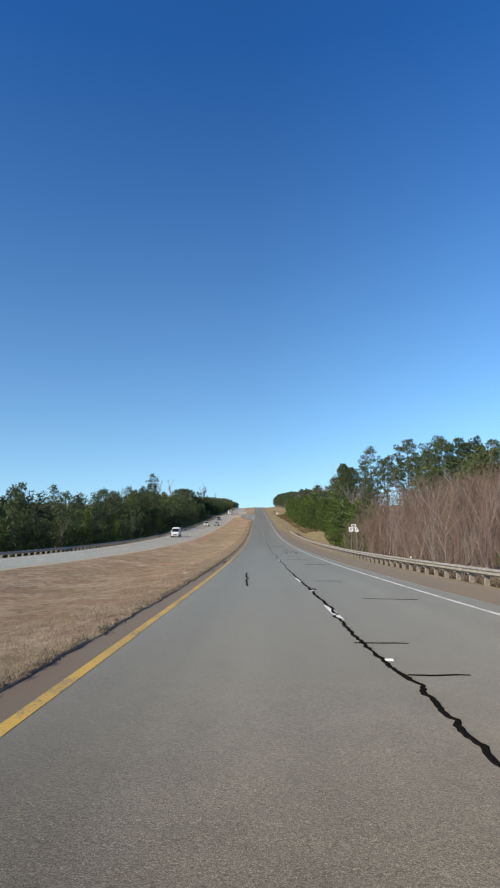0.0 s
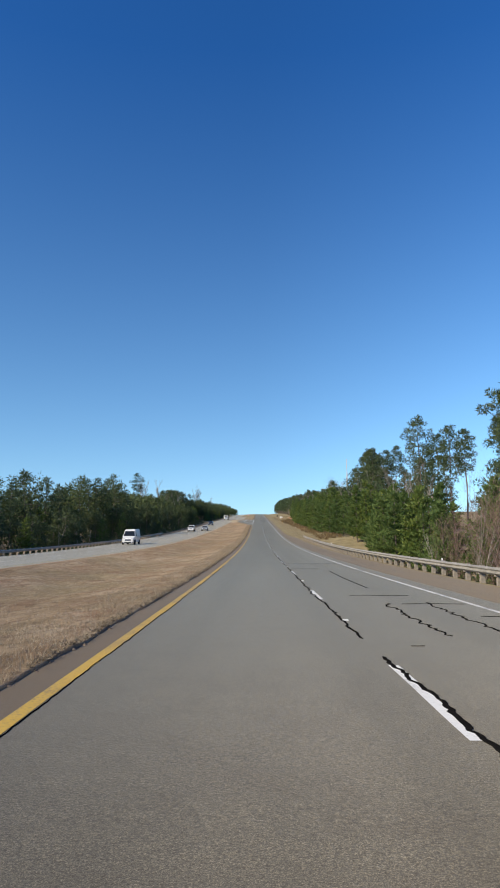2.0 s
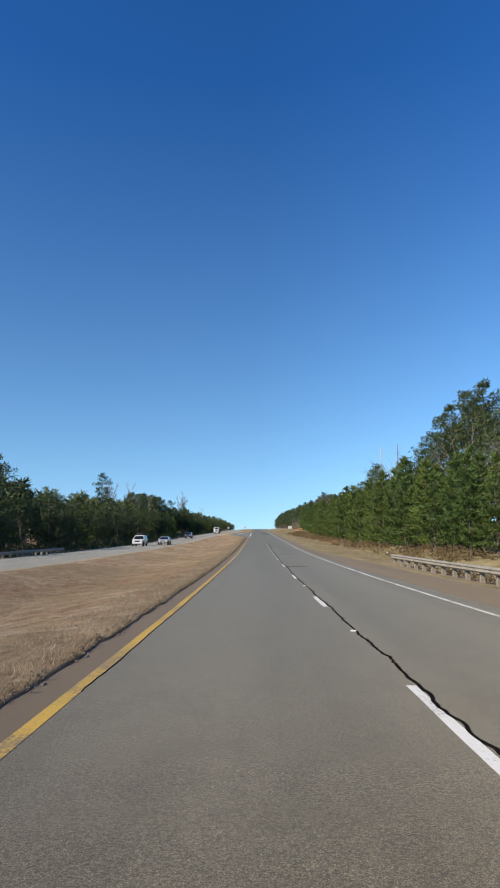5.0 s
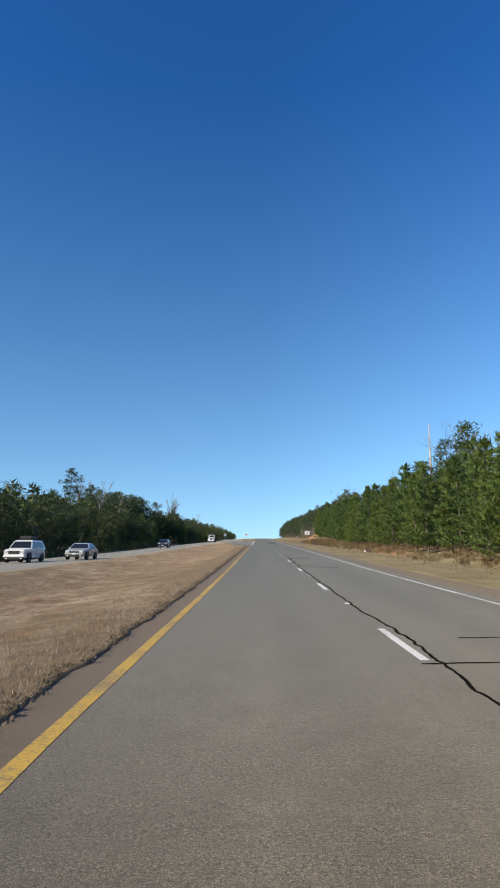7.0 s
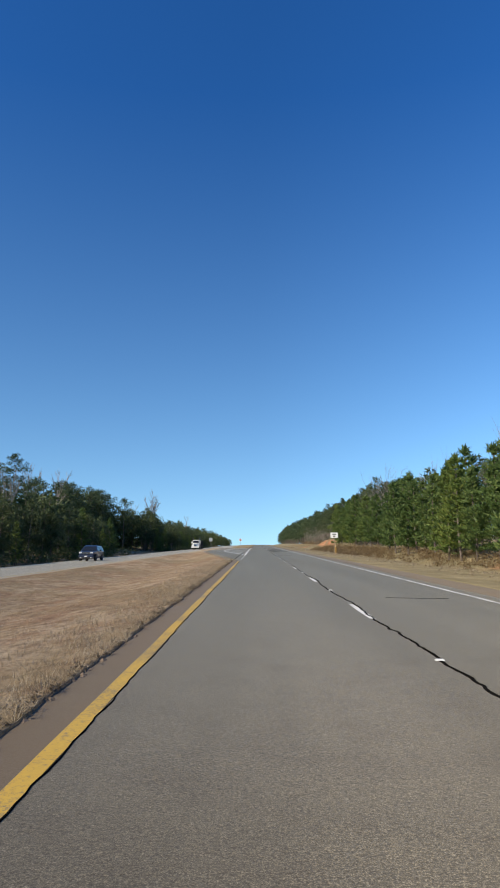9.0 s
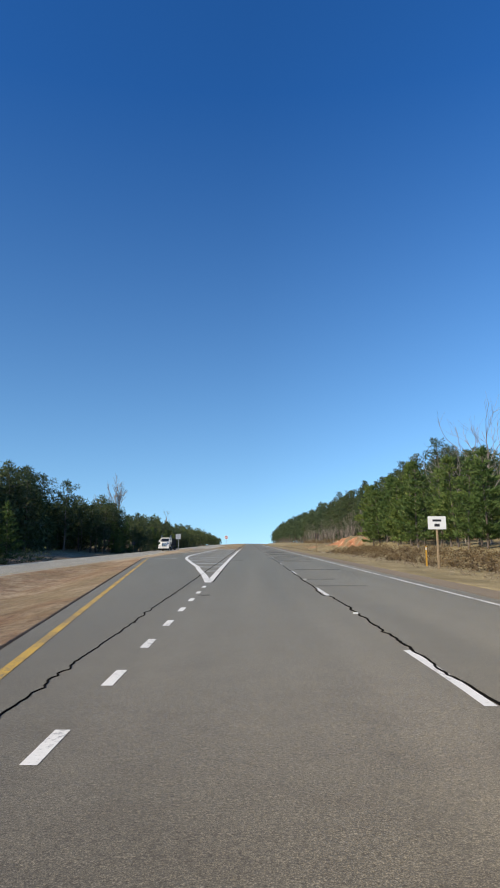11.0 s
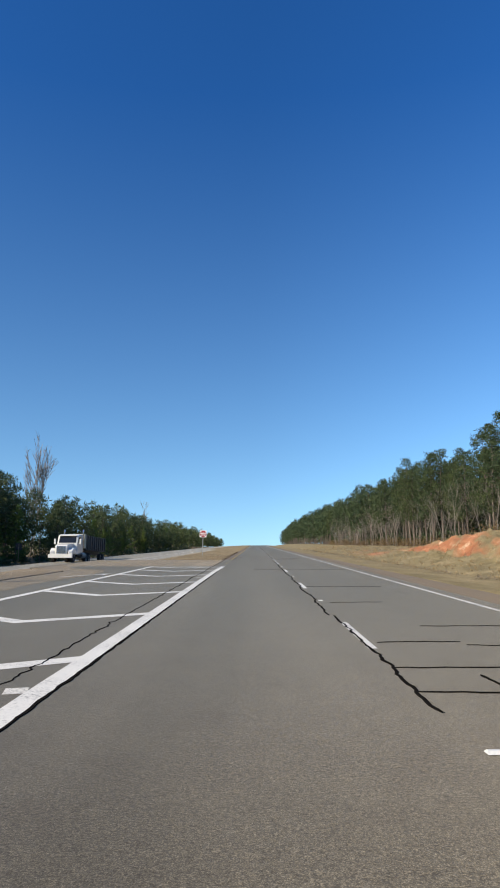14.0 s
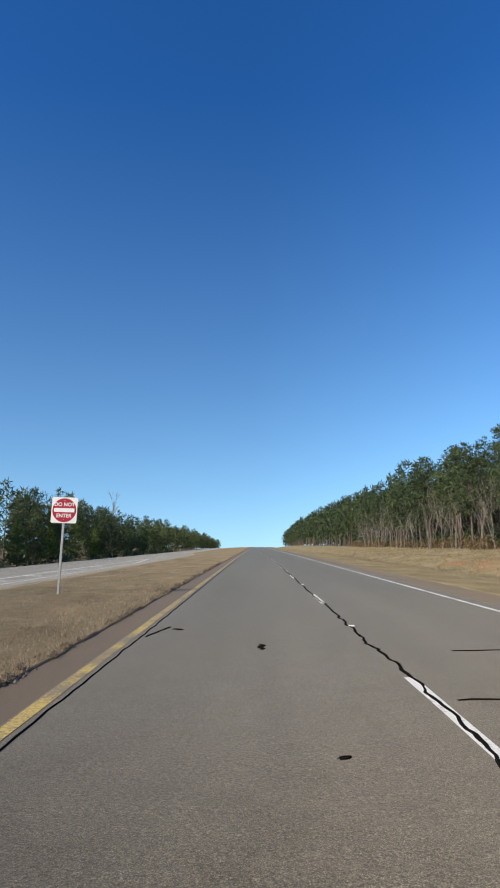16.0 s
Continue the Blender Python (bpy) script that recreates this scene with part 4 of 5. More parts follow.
def dead_pine(x, s, height, twigs, label, girth=1.0):
    """A dead standing trunk, with its bare limbs where it still has them."""
    g = np.random.default_rng(int(s))
    ob = thing("dead_tree", label, "dead tree", "", pose(x, s, road_z(s) + cross(x, s)))
    part("trunk", tube([(0.05 * math.sin(z), 0.05 * math.cos(1.3 * z), z) for z in np.linspace(-0.6, height, 9)], girth * (height * 0.009 + 0.05), 0.05 * girth, 7), M_PALE if girth > 1 else M_TWIG, ob, smooth=True)
    for k in range(twigs):
        z, t = height * (0.25 + 0.72 * k / max(1, twigs)), g.uniform(0, 6.28)
        ln = (1.15 - z / height) * height * 0.16 * g.uniform(0.5, 1.2)
        part("limb", tube([(0, 0, z), (math.cos(t) * ln * 0.6, math.sin(t) * ln * 0.6, z + 0.02 * ln), (math.cos(t) * ln, math.sin(t) * ln, z + 0.2 * ln)], 0.03, 0.01, 4), M_TWIG, ob)
    return ob


row(mid, 84, 128, 6.0, 26, 32, 0.95, 1.15)
dead_pine(18.2, 235, 13.5, 44, "dead pale pine with bare level limbs at the wood's edge")
dead_pine(15.6, 214, 6.0, 14, "small dead pine beside the guardrail's end")
dead_pine(39, 357, 27.0, 3, "tall bare dead trunk above the pines", 2.3)
dead_pine(-38.5, 350, 10.0, 4, "pale dead trunk standing in the far tree line", 1.05)
dead_pine(17.5, 150, 11.0, 20, "dead pale pine among young pines")
woodland("dark pine wood behind the far road", [("low", 66, 400, 4.4, -48, -38, 0.9, 1.2), ("tall", 66, 330, 6.0, -62, -44, 0.6, 0.82), ("tall", 330, 480, 4.5, -62, -46, 0.62, 0.82), ("low", 400, 520, 3.0, -82, -62, 1.1, 1.5), ("low", 425, 480, 1.6, -60, -46, 0.9, 1.3),
         ("low", 425, 500, 1.6, -58, -42, 0.9, 1.3), ("tall", 475, 1000, 4.6, -50, -38, 0.62, 0.8), ("low", 640, 1000, 5.0, -37, -31, 0.7, 0.95)], 31)
woodland("green pine wood behind the verge", [("low", 395, 660, 3.4, 34, 44, 0.8, 1.15), ("low", 440, 640, 1.9, 35, 46, 0.95, 1.35), ("tall", 560, 1050, 4.8, 26, 38, 0.86, 1.02),
         ("tall", 640, 1050, 5.0, 24, 29, 0.82, 0.98), ("low", 640, 1000, 6.0, 27, 34, 0.9, 1.2), ("tall", 240, 420, 6.0, 30, 42, 0.7, 0.9)], 32)


def brush(name, label, spots, mat, seed, size, count, flat=0.7):
    """Low uncountable growth as one object: clumps of small sprays."""
    g = np.random.default_rng(seed)
    cen = [(x, s, road_z(s) + cross(x, s) + h * 0.45) for x, s, h in spots]
    tri = needles(g, cen, [h * 0.75 for x, s, h in spots], count, size)
    ob = new(name, tri_mesh(name, tri, mat))
    return tagged(ob, label, "undergrowth", kind="stuff")


q = random.Random(9)
brush("scrub", "dry brown scrub along the foot of the pines", [(q.uniform(11.6, 15.5), q.uniform(190, 428), q.uniform(0.4, 1.3)) for i in range(560)], M_SCRUB, 3, 0.14, 85)
brush("scrub", "dry brown scrub below the bank", [(q.uniform(10.5, 15.5), q.uniform(340, 426), q.uniform(0.3, 0.9)) for i in range(160)], M_SCRUB, 4, 0.18, 70)
brush("undergrowth", "grey-brown brush between the pine trunks", [(q.uniform(24, 34), q.uniform(402, 640), q.uniform(0.8, 2.2)) for i in range(520)], M_SCRUB, 5, 0.3, 50)
brush("undergrowth", "dull green brush under the far pines", [(q.uniform(-38, -29.5), q.uniform(66, 403), q.uniform(0.8, 2.8)) for i in range(530)], M_PINE_OLD, 6, 0.34, 60)
brush("undergrowth", "dull green brush under the far pines", [(q.uniform(-38, -30), q.uniform(462, 700), q.uniform(0.6, 1.8)) for i in range(240)], M_PINE_OLD, 7, 0.5, 36)
brush("undergrowth", "dark evergreen undergrowth behind the clearing", [(q.uniform(-58, -46), q.uniform(310, 500), q.uniform(1.6, 3.6)) for i in range(330) ], M_PINE_OLD, 11, 0.55, 70)
brush("undergrowth", "brown brush in the thicket", [(q.uniform(13, 24), q.uniform(-10, 115), q.uniform(0.6, 1.8)) for i in range(300)], M_SCRUB, 8, 0.4, 40)


def twig_haze(name, label, count, seed, x0=13.0, x1=23.0, s0=-8.0, s1=114.0, mat=None, base=-3.0, high=5.2, crest=None):
    """The fine upright twigs of the thicket, past counting."""
    g = np.random.default_rng(seed)
    x, s = g.uniform(x0, x1, count), g.uniform(s0, s1, count)
    top = np.array([(lerp(b, crest) if crest else high) * (1 + 0.2 * noise.noise((b * 0.12, a * 0.2, 6)) + 0.12 * noise.noise((b * 0.5, a * 0.5, 6))) for a, b in zip(x, s)]) + 0.1 * (x - x0)
    f = g.uniform(0, 1, count) ** 0.6
    z = np.array([road_z(b) for b in s]) + base + (top - base) * f
    p = np.stack([x, s, z], 1)
    d = np.stack([g.normal(0, 0.5, count), g.normal(0, 0.5, count), np.ones(count)], 1) * g.uniform(0.3, 1.0, (count, 1))
    t = g.uniform(0, 6.28, count)
    w = np.stack([np.cos(t), np.sin(t), np.zeros(count)], 1) * g.uniform(0.005, 0.012, (count, 1))
    return tagged(new(name, tri_mesh(name, np.stack([p - w, p + w, p + d], 1).reshape(-1, 3), mat or M_REDTWIG)), label, "undergrowth", kind="stuff")


twig_haze("brushwood", "dense brown leafless twigs of the thicket", 90000, 41, crest=[(-8, 6.0), (60, 6.4), (84, 6.9), (100, 4.4), (114, 2.4)])
twig_haze("brushwood", "pale grey leafless stems in front of the pines", 17000, 43, 23.5, 28.5, 408, 620, M_TWIG, 1.5, 8.5)


# ---- dead grass on the median and verge ----
def grass(name, label, count, place_at, seed, tall):
    g = np.random.default_rng(seed)
    x, s = place_at(g, count)
    z = np.array([road_z(b) + cross(a, b) for a, b in zip(x, s)])
    p = np.stack([x, s, z - 0.01], 1)
    t = g.uniform(0, 2 * np.pi, count)
    w = np.stack([np.cos(t), np.sin(t), np.zeros(count)], 1) * g.uniform(0.002, 0.0055, (count, 1))
    lean = g.normal(0, 0.8, (count, 3))
    lean[:, 2] = 1
    tip = p + lean / np.linalg.norm(lean, axis=1)[:, None] * (tall * g.uniform(0.4, 1.3, (count, 1)))
    tri = np.stack([p - w, p + w, tip], 1).reshape(-1, 3)
    return tagged(new(name, tri_mesh(name, tri, M_GRASS)), label, "grass", kind="stuff")


def edge_tufts(g, n):
    m = n // 8
    cs = g.uniform(2, 472, m)
    cs = np.where((cs > 312) & (cs < 452), g.uniform(2, 312, m), cs)
    cx = np.array([pave_left(s) for s in cs]) - 0.04 - 1.6 * g.uniform(0, 1, m) ** 2.2
    return np.repeat(cx, 8) - np.abs(g.normal(0, 0.08, m * 8)), np.repeat(cs, 8) + g.normal(0, 0.1, m * 8)


def median_tufts(g, n):
    m = n // 10
    cs = g.uniform(2, 490, m)
    cs = np.where((cs > 318) & (cs < 452), g.uniform(2, 318, m), cs)
    cx = -4.6 - 6.5 * g.uniform(0, 1, m) ** 1.5
    return np.repeat(cx, 10) + g.normal(0, 0.1, m * 10), np.repeat(cs, 10) + g.normal(0, 0.12, m * 10)


def verge_tufts(g, n):
    m = n // 10
    cs, cx = g.uniform(190, 520, m), 6.7 + 6.0 * g.uniform(0, 1, m) ** 1.6
    return np.repeat(cx, 10) + g.normal(0, 0.1, m * 10), np.repeat(cs, 10) + g.normal(0, 0.12, m * 10)


grass("grass", "tufts of dead grass along the pavement edge", 8 * 17000, edge_tufts, 21, 0.12)
grass("grass", "short dead winter grass on the median", 10 * 12000, median_tufts, 22, 0.085)
grass("grass", "short dead grass on the verge", 10 * 4500, verge_tufts, 23, 0.1)


def bank_tufts(g, n):
    m = n // 12
    cs, cx = g.uniform(380, 540, m), g.uniform(9, 23, m)
    return np.repeat(cx, 12) + g.normal(0, 0.16, m * 12), np.repeat(cs, 12) + g.normal(0, 0.2, m * 12)


grass("grass", "tussocks of dry grass on the clay bank", 12 * 3600, bank_tufts, 24, 0.3)


q = random.Random(17)
# added growth that darkens the gaps under the beam, in place of shade
brush("undergrowth", "low dark weeds added for the shade behind the guardrail", [(q.uniform(8.2, 9.6), q.uniform(-12, 184), q.uniform(0.25, 0.7)) for i in range(620)], M_RAIL_SHADE, 19, 0.12, 26)
brush("undergrowth", "dim grey-green brush between the pine trunks", [(q.uniform(28.5, 34), q.uniform(405, 660), q.uniform(1.6, 4.4)) for i in range(330)], M_PINE_OLD, 18, 0.5, 55)
brush("undergrowth", "dark brush filling the far wood's floor", [(q.uniform(-62, -44), q.uniform(420, 760), q.uniform(2.0, 4.2)) for i in range(420)], M_PINE_OLD, 12, 0.6, 60)
brush("undergrowth", "dark brush filling the near wood's floor", [(q.uniform(35, 50), q.uniform(405, 800), q.uniform(2.0, 4.2)) for i in range(420)], M_PINE_OLD, 13, 0.6, 60)
brush("grass", "clumps of tall dry grass on the verge", [(q.uniform(7.6, 14.5), q.uniform(196, 430), q.uniform(0.06, 0.2)) for i in range(900)], M_GRASS, 14, 0.06, 36)
brush("grass", "tussocks of tall dry grass on the bank", [(q.uniform(9.5, 22.0), q.uniform(380, 580), q.uniform(0.1, 0.32)) for i in range(1500)], M_GRASS, 15, 0.08, 30)


def clods(name, label, spots, seed):
    """Ragged soil and thatch along the pavement's edge: low uneven lumps, dark for the edge's shade."""
    g = random.Random(seed)
    V, F = [], []
    for x, s, r in spots:
        n, z = len(V), road_z(s)
        for k in range(6):
            t, e = k * 1.047, r * g.uniform(0.55, 1.25)
            V.append((x + e * 0.8 * math.cos(t), s + e * 1.7 * math.sin(t), z - 0.012))
        V.append((x + r * g.uniform(-0.3, 0.3), s + r * g.uniform(-0.6, 0.6), z + r * g.uniform(0.1, 0.3)))
        F += [(n + k, n + (k + 1) % 6, n + 6) for k in range(6)]
    return tagged(new(name, mesh_of(name, V, F, M_CLOD)), label, "soil", kind="stuff")


brush("grass", "ragged dark thatch overhanging the pavement edge", [(pave_left(s) - 0.08 + q.gauss(0, 0.05), s, 0.03 + 0.1 * q.random() ** 2) for s in [q.uniform(2, 311) if i < 2600 else q.uniform(452, 500) for i in range(3000)] if noise.noise((s * 0.4, 5, 1)) > -0.25], M_EDGE, 16, 0.032, 30)
spots = []
for i in range(10000):
    s = q.uniform(2, 311) if i < 8800 else q.uniform(452, 520)
    if noise.noise((s * 0.6, 8, 3)) + 0.6 * noise.noise((s * 2.1, 8, 3)) > -0.12:
        spots.append((pave_left(s) - 0.05 + 0.06 * noise.noise((s * 0.7, 3, 3)) + q.gauss(0, 0.05), s, 0.02 + 0.07 * q.random() ** 2.5))
for i in range(700):
    x = q.uniform(-11, -4.3)
    spots.append((x, 451.45 + q.gauss(0, 0.12), q.uniform(0.03, 0.07)))
clods("soil", "ragged soil along the pavement edge, darkened for the edge's shade", spots, 61)


# ---- cut logs lying on the verge ----
M_CUT = plain("pale_cut_timber", (0.42, 0.34, 0.25), 0.85, 0, 0.25, 6)
for x, s, turn, long in ((11.2, 284.0, 62, 2.6), (12.0, 287.5, 35, 1.8)):
    ob = thing("log", "pale cut log lying on the verge", "log", "logs on the verge", pose(x, s, road_z(s) + cross(x, s) + 0.1, 0, 0, turn))
    part("trunk", tube([(0, 0, 0), (long * 0.3, 0.04, 0.02), (long * 0.7, -0.03, 0.01), (long, 0.0, 0.0)], 0.13, 0.1, 9), M_CUT, ob)
    for e, r in ((0.0, 0.128), (long, 0.098)):
        part("cut_end", ([(e, r * math.cos(k * 0.698), r * math.sin(k * 0.698)) for k in range(9)], [tuple(range(9))]), M_PALE, ob, "pale sawn end")
ob = thing("concrete_slab", "weathered concrete drain slab set in the grass", "drain slab", "", pose(9.4, 410.5, road_z(410.5) + cross(9.4, 410.5) + 0.02, 0, 0, 8))
part("slab", box(-0.5, 0.5, -0.65, 0.65, -0.1, 0.1), plain("weathered_concrete", (0.36, 0.32, 0.25), 0.9, 0, 0.25, 3), ob, bevel=0.03)
# the slab is solid: a black strip paints the slot's shade
part("slot_shade", box(-0.35, 0.35, -0.655, -0.645, 0.0, 0.07), M_SEAL, ob, "dark strip in place of a shaded drain slot")


# ---- guardrails ----
def rail_profile():
    """The W of the beam: offsets towards the road and up."""
    return [(o, h + 0.02) for o, h in ((0.00, 0.38), (0.03, 0.405), (0.075, 0.445), (0.075, 0.47), (0.015, 0.515), (0.015, 0.54), (0.075, 0.585), (0.075, 0.61), (0.03, 0.65), (0.00, 0.675))]


def guardrail(x, s0, s1, side, label):
    ob = thing("guardrail", label, "guardrail", "", pose(x, s0, road_z(s0)))
    base = road_z(s0)
    prof = rail_profile()
    ss = steps(s0, s1, 3.81)
    for a, b in zip(ss, ss[1:]):     # one beam a bay
        V, F = [], []
        for s in (a, (a + b) / 2, b + 0.12):
            z = road_z(s) + cross(x, s) - base
            for o, h in prof:
                V.append((side * (o + 0.17), s - s0, z + h))
            for o, h in reversed(prof):
                V.append((side * (o + 0.165), s - s0, z + h))
        n = 2 * len(prof)
        for j in range(2):
            for i in range(n):
                q = (j * n + i, j * n + (i + 1) % n, (j + 1) * n + (i + 1) % n, (j + 1) * n + i)
                F.append(q)
        part("beam", (V, F), M_STEEL, ob)
    post = mesh_of("post", *box(-0.09, 0.09, -0.08, 0.08, -0.5, 0.70), M_POST)
    block = mesh_of("block", *box(-0.08, 0.08, -0.075, 0.075, 0.35, 0.69), M_POST)
    for s in steps(s0 + 0.3, s1 - 0.3, 1.905):
        z = road_z(s) + cross(x, s) - base
        p = shared("post", post, ob, pose(-side * 0.0, s - s0, z))
        shared("block", block, p, pose(side * 0.09, 0, 0))
    return ob


guardrail(7.6, -40, 188, -1, "weathered galvanised steel guardrail on timber posts")
guardrail(-26.0, -40, 226, 1, "weathered guardrail on the far side of the oncoming road")


# ---- signs ----
M_SIGNWHITE = plain("white_sign_sheeting", (0.78, 0.78, 0.76), 0.45, 0, 0.05, 4)
M_SIGNRED = plain("red_sign_sheeting", (0.36, 0.01, 0.022), 0.4, 0, 0.1, 4)
M_SIGNBLACK = plain("black_sign_letters", (0.02, 0.02, 0.022), 0.5, 0, 0.1, 8)
M_SIGNBACK = plain("bare_aluminium_sign_back", (0.5, 0.5, 0.49), 0.45, 0.55, 0.15, 5)
M_DARKBACK = plain("dark_weathered_sign_back", (0.05, 0.04, 0.035), 0.7, 0, 0.3, 6)
M_POLE = plain("galvanised_sign_post", (0.42, 0.42, 0.4), 0.5, 0.6, 0.2, 10)
M_SIGNPOST = plain("pale_timber_sign_post", (0.3, 0.22, 0.13), 0.85, 0, 0.3, 8)


def u_post(h, w=0.06):
    """A U-channel post: three thin webs with flanges."""
    t = 0.006
    return joined([box(-w / 2, w / 2, 0, t, -0.4, h), box(-w / 2, -w / 2 + t, 0, 0.035, -0.4, h), box(w / 2 - t, w / 2, 0, 0.035, -0.4, h)])


def plate(pts, thick, y=0.0):
    """A flat plate in the XZ plane facing -Y, from its outline."""
    n = len(pts)
    V = [(x, y, z) for x, z in pts] + [(x, y + thick, z) for x, z in pts]
    F = [tuple(range(n)), tuple(range(2 * n - 1, n - 1, -1))]
    F += [(i, i + n, (i + 1) % n + n, (i + 1) % n) for i in range(n)]
    return V, F


def rounded(w, h, r, cz=0.0, cx=0.0):
    out = []
    for sx, sz, a0 in ((1, -1, -90), (1, 1, 0), (-1, 1, 90), (-1, -1, 180)):
        for k in range(5):
            a = radians(a0 + 22.5 * k)
            out.append((cx + sx * (w / 2 - r) + r * math.cos(a), cz + sz * (h / 2 - r) + r * math.sin(a)))
    return out


def disc(r, cz, n=40):
    return [(r * math.cos(2 * math.pi * k / n), cz + r * math.sin(2 * math.pi * k / n)) for k in range(n)]


def lettering(text, size, mat, parent, x, y, z, sx=1.0):
    cu = bpy.data.curves.new("lettering", "FONT")
    cu.body, cu.size, cu.align_x, cu.align_y, cu.extrude, cu.offset = text, size, "CENTER", "CENTER", 0.001, size * 0.018
    tmp = bpy.data.objects.new("lettering", cu)
    scene.collection.objects.link(tmp)
    me = bpy.data.meshes.new_from_object(tmp.evaluated_get(bpy.context.evaluated_depsgraph_get()))
    bpy.data.objects.remove(tmp)
    bpy.data.curves.remove(cu)
    me.name = "lettering"
    me.materials.clear()
    me.materials.append(mat)
    ob = new("lettering", me)
    ob.parent = parent
    ob.matrix_basis = pose(x, y, z, 90, 0, 0) @ Matrix.Diagonal((sx, 1, 1, 1))
    return ob


def stand(name, label, category, x, s, lean=0.0, turn=0.0):
    return thing(name, label, category, "", pose(x, s, road_z(s) + cross(x, s), 0, lean, turn))


# do-not-enter sign on the median's nose
X, S = -7.38, 467.0
ob = stand("road_sign", "red and white do-not-enter sign leaning on a steel post", "road sign", X, S, 1.7)
part("post", u_post(2.76, 0.075), M_POLE, ob)
panel = part("panel", plate(rounded(0.76, 0.76, 0.05, 2.42), 0.004, -0.006), M_SIGNWHITE, ob, "white square panel")
part("red_disc", plate(disc(0.352, 2.42), 0.003, -0.0105), M_SIGNRED, panel, "red disc")
part("bar", plate(rounded(0.6, 0.115, 0.005, 2.42), 0.003, -0.0145), M_SIGNWHITE, panel)
lettering("DO NOT", 0.15, M_SIGNWHITE, panel, 0, -0.013, 2.585)
lettering("ENTER", 0.15, M_SIGNWHITE, panel, 0, -0.013, 2.255)
for z in (2.15, 2.7):
    part("bolt", plate(disc(0.012, z, 8), 0.006, -0.02), M_POLE, ob)

# two route shields under a banner
S = 82.2
ob = stand("road_sign", "two white route shields under a banner on steel posts", "road sign", 10.2, S)
H = -cross(10.2, S)
for dx in (-0.33, 0.36):
    part("post", u_post(2.8 + H), M_POLE, ob, m=pose(dx, 0, 0))
shield = [(-0.3, 0.17), (-0.27, 0.3), (-0.12, 0.27), (0, 0.3), (0.12, 0.27), (0.27, 0.3), (0.3, 0.17), (0.27, 0.0), (0.31, -0.12), (0.25, -0.24), (0.1, -0.27), (0, -0.31), (-0.1, -0.27), (-0.25, -0.24), (-0.31, -0.12), (-0.27, 0.0)]
sh = part("shield", plate([(x - 0.33, z + 2.5 + H) for x, z in reversed(shield)], 0.004, -0.008), M_SIGNWHITE, ob, "white route shield")
lettering("27", 0.36, M_SIGNBLACK, sh, -0.33, -0.011, 2.5 + H)
st = [(-0.28, 0.3), (-0.02, 0.3), (0.1, 0.1), (0.27, -0.1), (0.24, -0.29), (-0.02, -0.31), (-0.26, -0.26), (-0.22, 0.0)]
sh = part("shield", plate([(x + 0.36, z + 2.5 + H) for x, z in reversed(st)], 0.004, -0.008), M_SIGNWHITE, ob, "white state-shaped shield")
lettering("1", 0.36, M_SIGNBLACK, sh, 0.32, -0.011, 2.5 + H)
bn = part("banner", plate(rounded(0.6, 0.28, 0.03, 3.0 + H, 0.0), 0.004, -0.008), M_SIGNWHITE, ob, "small white banner plate")
part("bar", plate(rounded(0.42, 0.09, 0.01, 3.0 + H), 0.002, -0.0105), M_SIGNBLACK, bn)

# white sign on the verge
X, S = 8.7, 350.0
ob = stand("road_sign", "white rectangular road sign on a timber post", "road sign", X, S)
part("post", box(-0.05, 0.05, 0, 0.1, -0.4, 2.95), M_SIGNPOST, ob, bevel=0.008)
panel = part("panel", plate(rounded(1.05, 0.75, 0.05, 2.62), 0.004, -0.008), M_SIGNWHITE, ob)
part("bar", plate(rounded(0.5, 0.12, 0.01, 2.75), 0.002, -0.011), M_SIGNBLACK, panel)
part("bar", plate(rounded(0.3, 0.16, 0.01, 2.48), 0.002, -0.011), M_SIGNBLACK, panel)
# a yellow marker post beside it
ob = stand("marker_post", "short yellow marker post in the grass", "marker post", 9.6, 356.0)
part("post", box(-0.05, 0.05, -0.01, 0.01, -0.2, 1.3), plain("yellow_marker_plastic", (0.55, 0.3, 0.04), 0.6, 0, 0.15, 9), ob)
part("reflector", box(-0.04, 0.04, -0.014, -0.011, 1.05, 1.22), M_REFLECTOR, ob)

# signs seen from behind
X, S = -13.2, 417.6
ob = stand("road_sign", "square road sign seen from its grey metal back", "road sign", X, S, 2.5, 180)
H = -cross(X, S)
part("post", u_post(2.65 + H, 0.075), M_POLE, ob, m=pose(0, 0, 0))
part("panel", plate(rounded(0.78, 0.8, 0.05, 2.25 + H), 0.004, -0.006), M_SIGNBACK, ob)
for z in (2.0, 2.5):
    part("bracket", box(-0.25, 0.25, -0.001, 0.012, z + H - 0.02, z + H + 0.02), M_POLE, ob)
X, S = 9.0, 421.5
ob = stand("road_sign", "upright road sign seen from its dark brown back", "road sign", X, S, -2.5, 180)
part("post", u_post(2.95), M_SIGNPOST, ob)
part("panel", plate(rounded(0.6, 0.86, 0.05, 2.52), 0.004, -0.006), M_DARKBACK, ob)
X, S = -30.0, 474.0
ob = stand("road_sign", "small sign seen from behind beside the far road", "road sign", X, S, 0, 180)
part("post", u_post(2.6), M_SIGNPOST, ob)
part("panel", plate(rounded(0.76, 0.76, 0.05, 2.25), 0.004, -0.006), M_DARKBACK, ob)
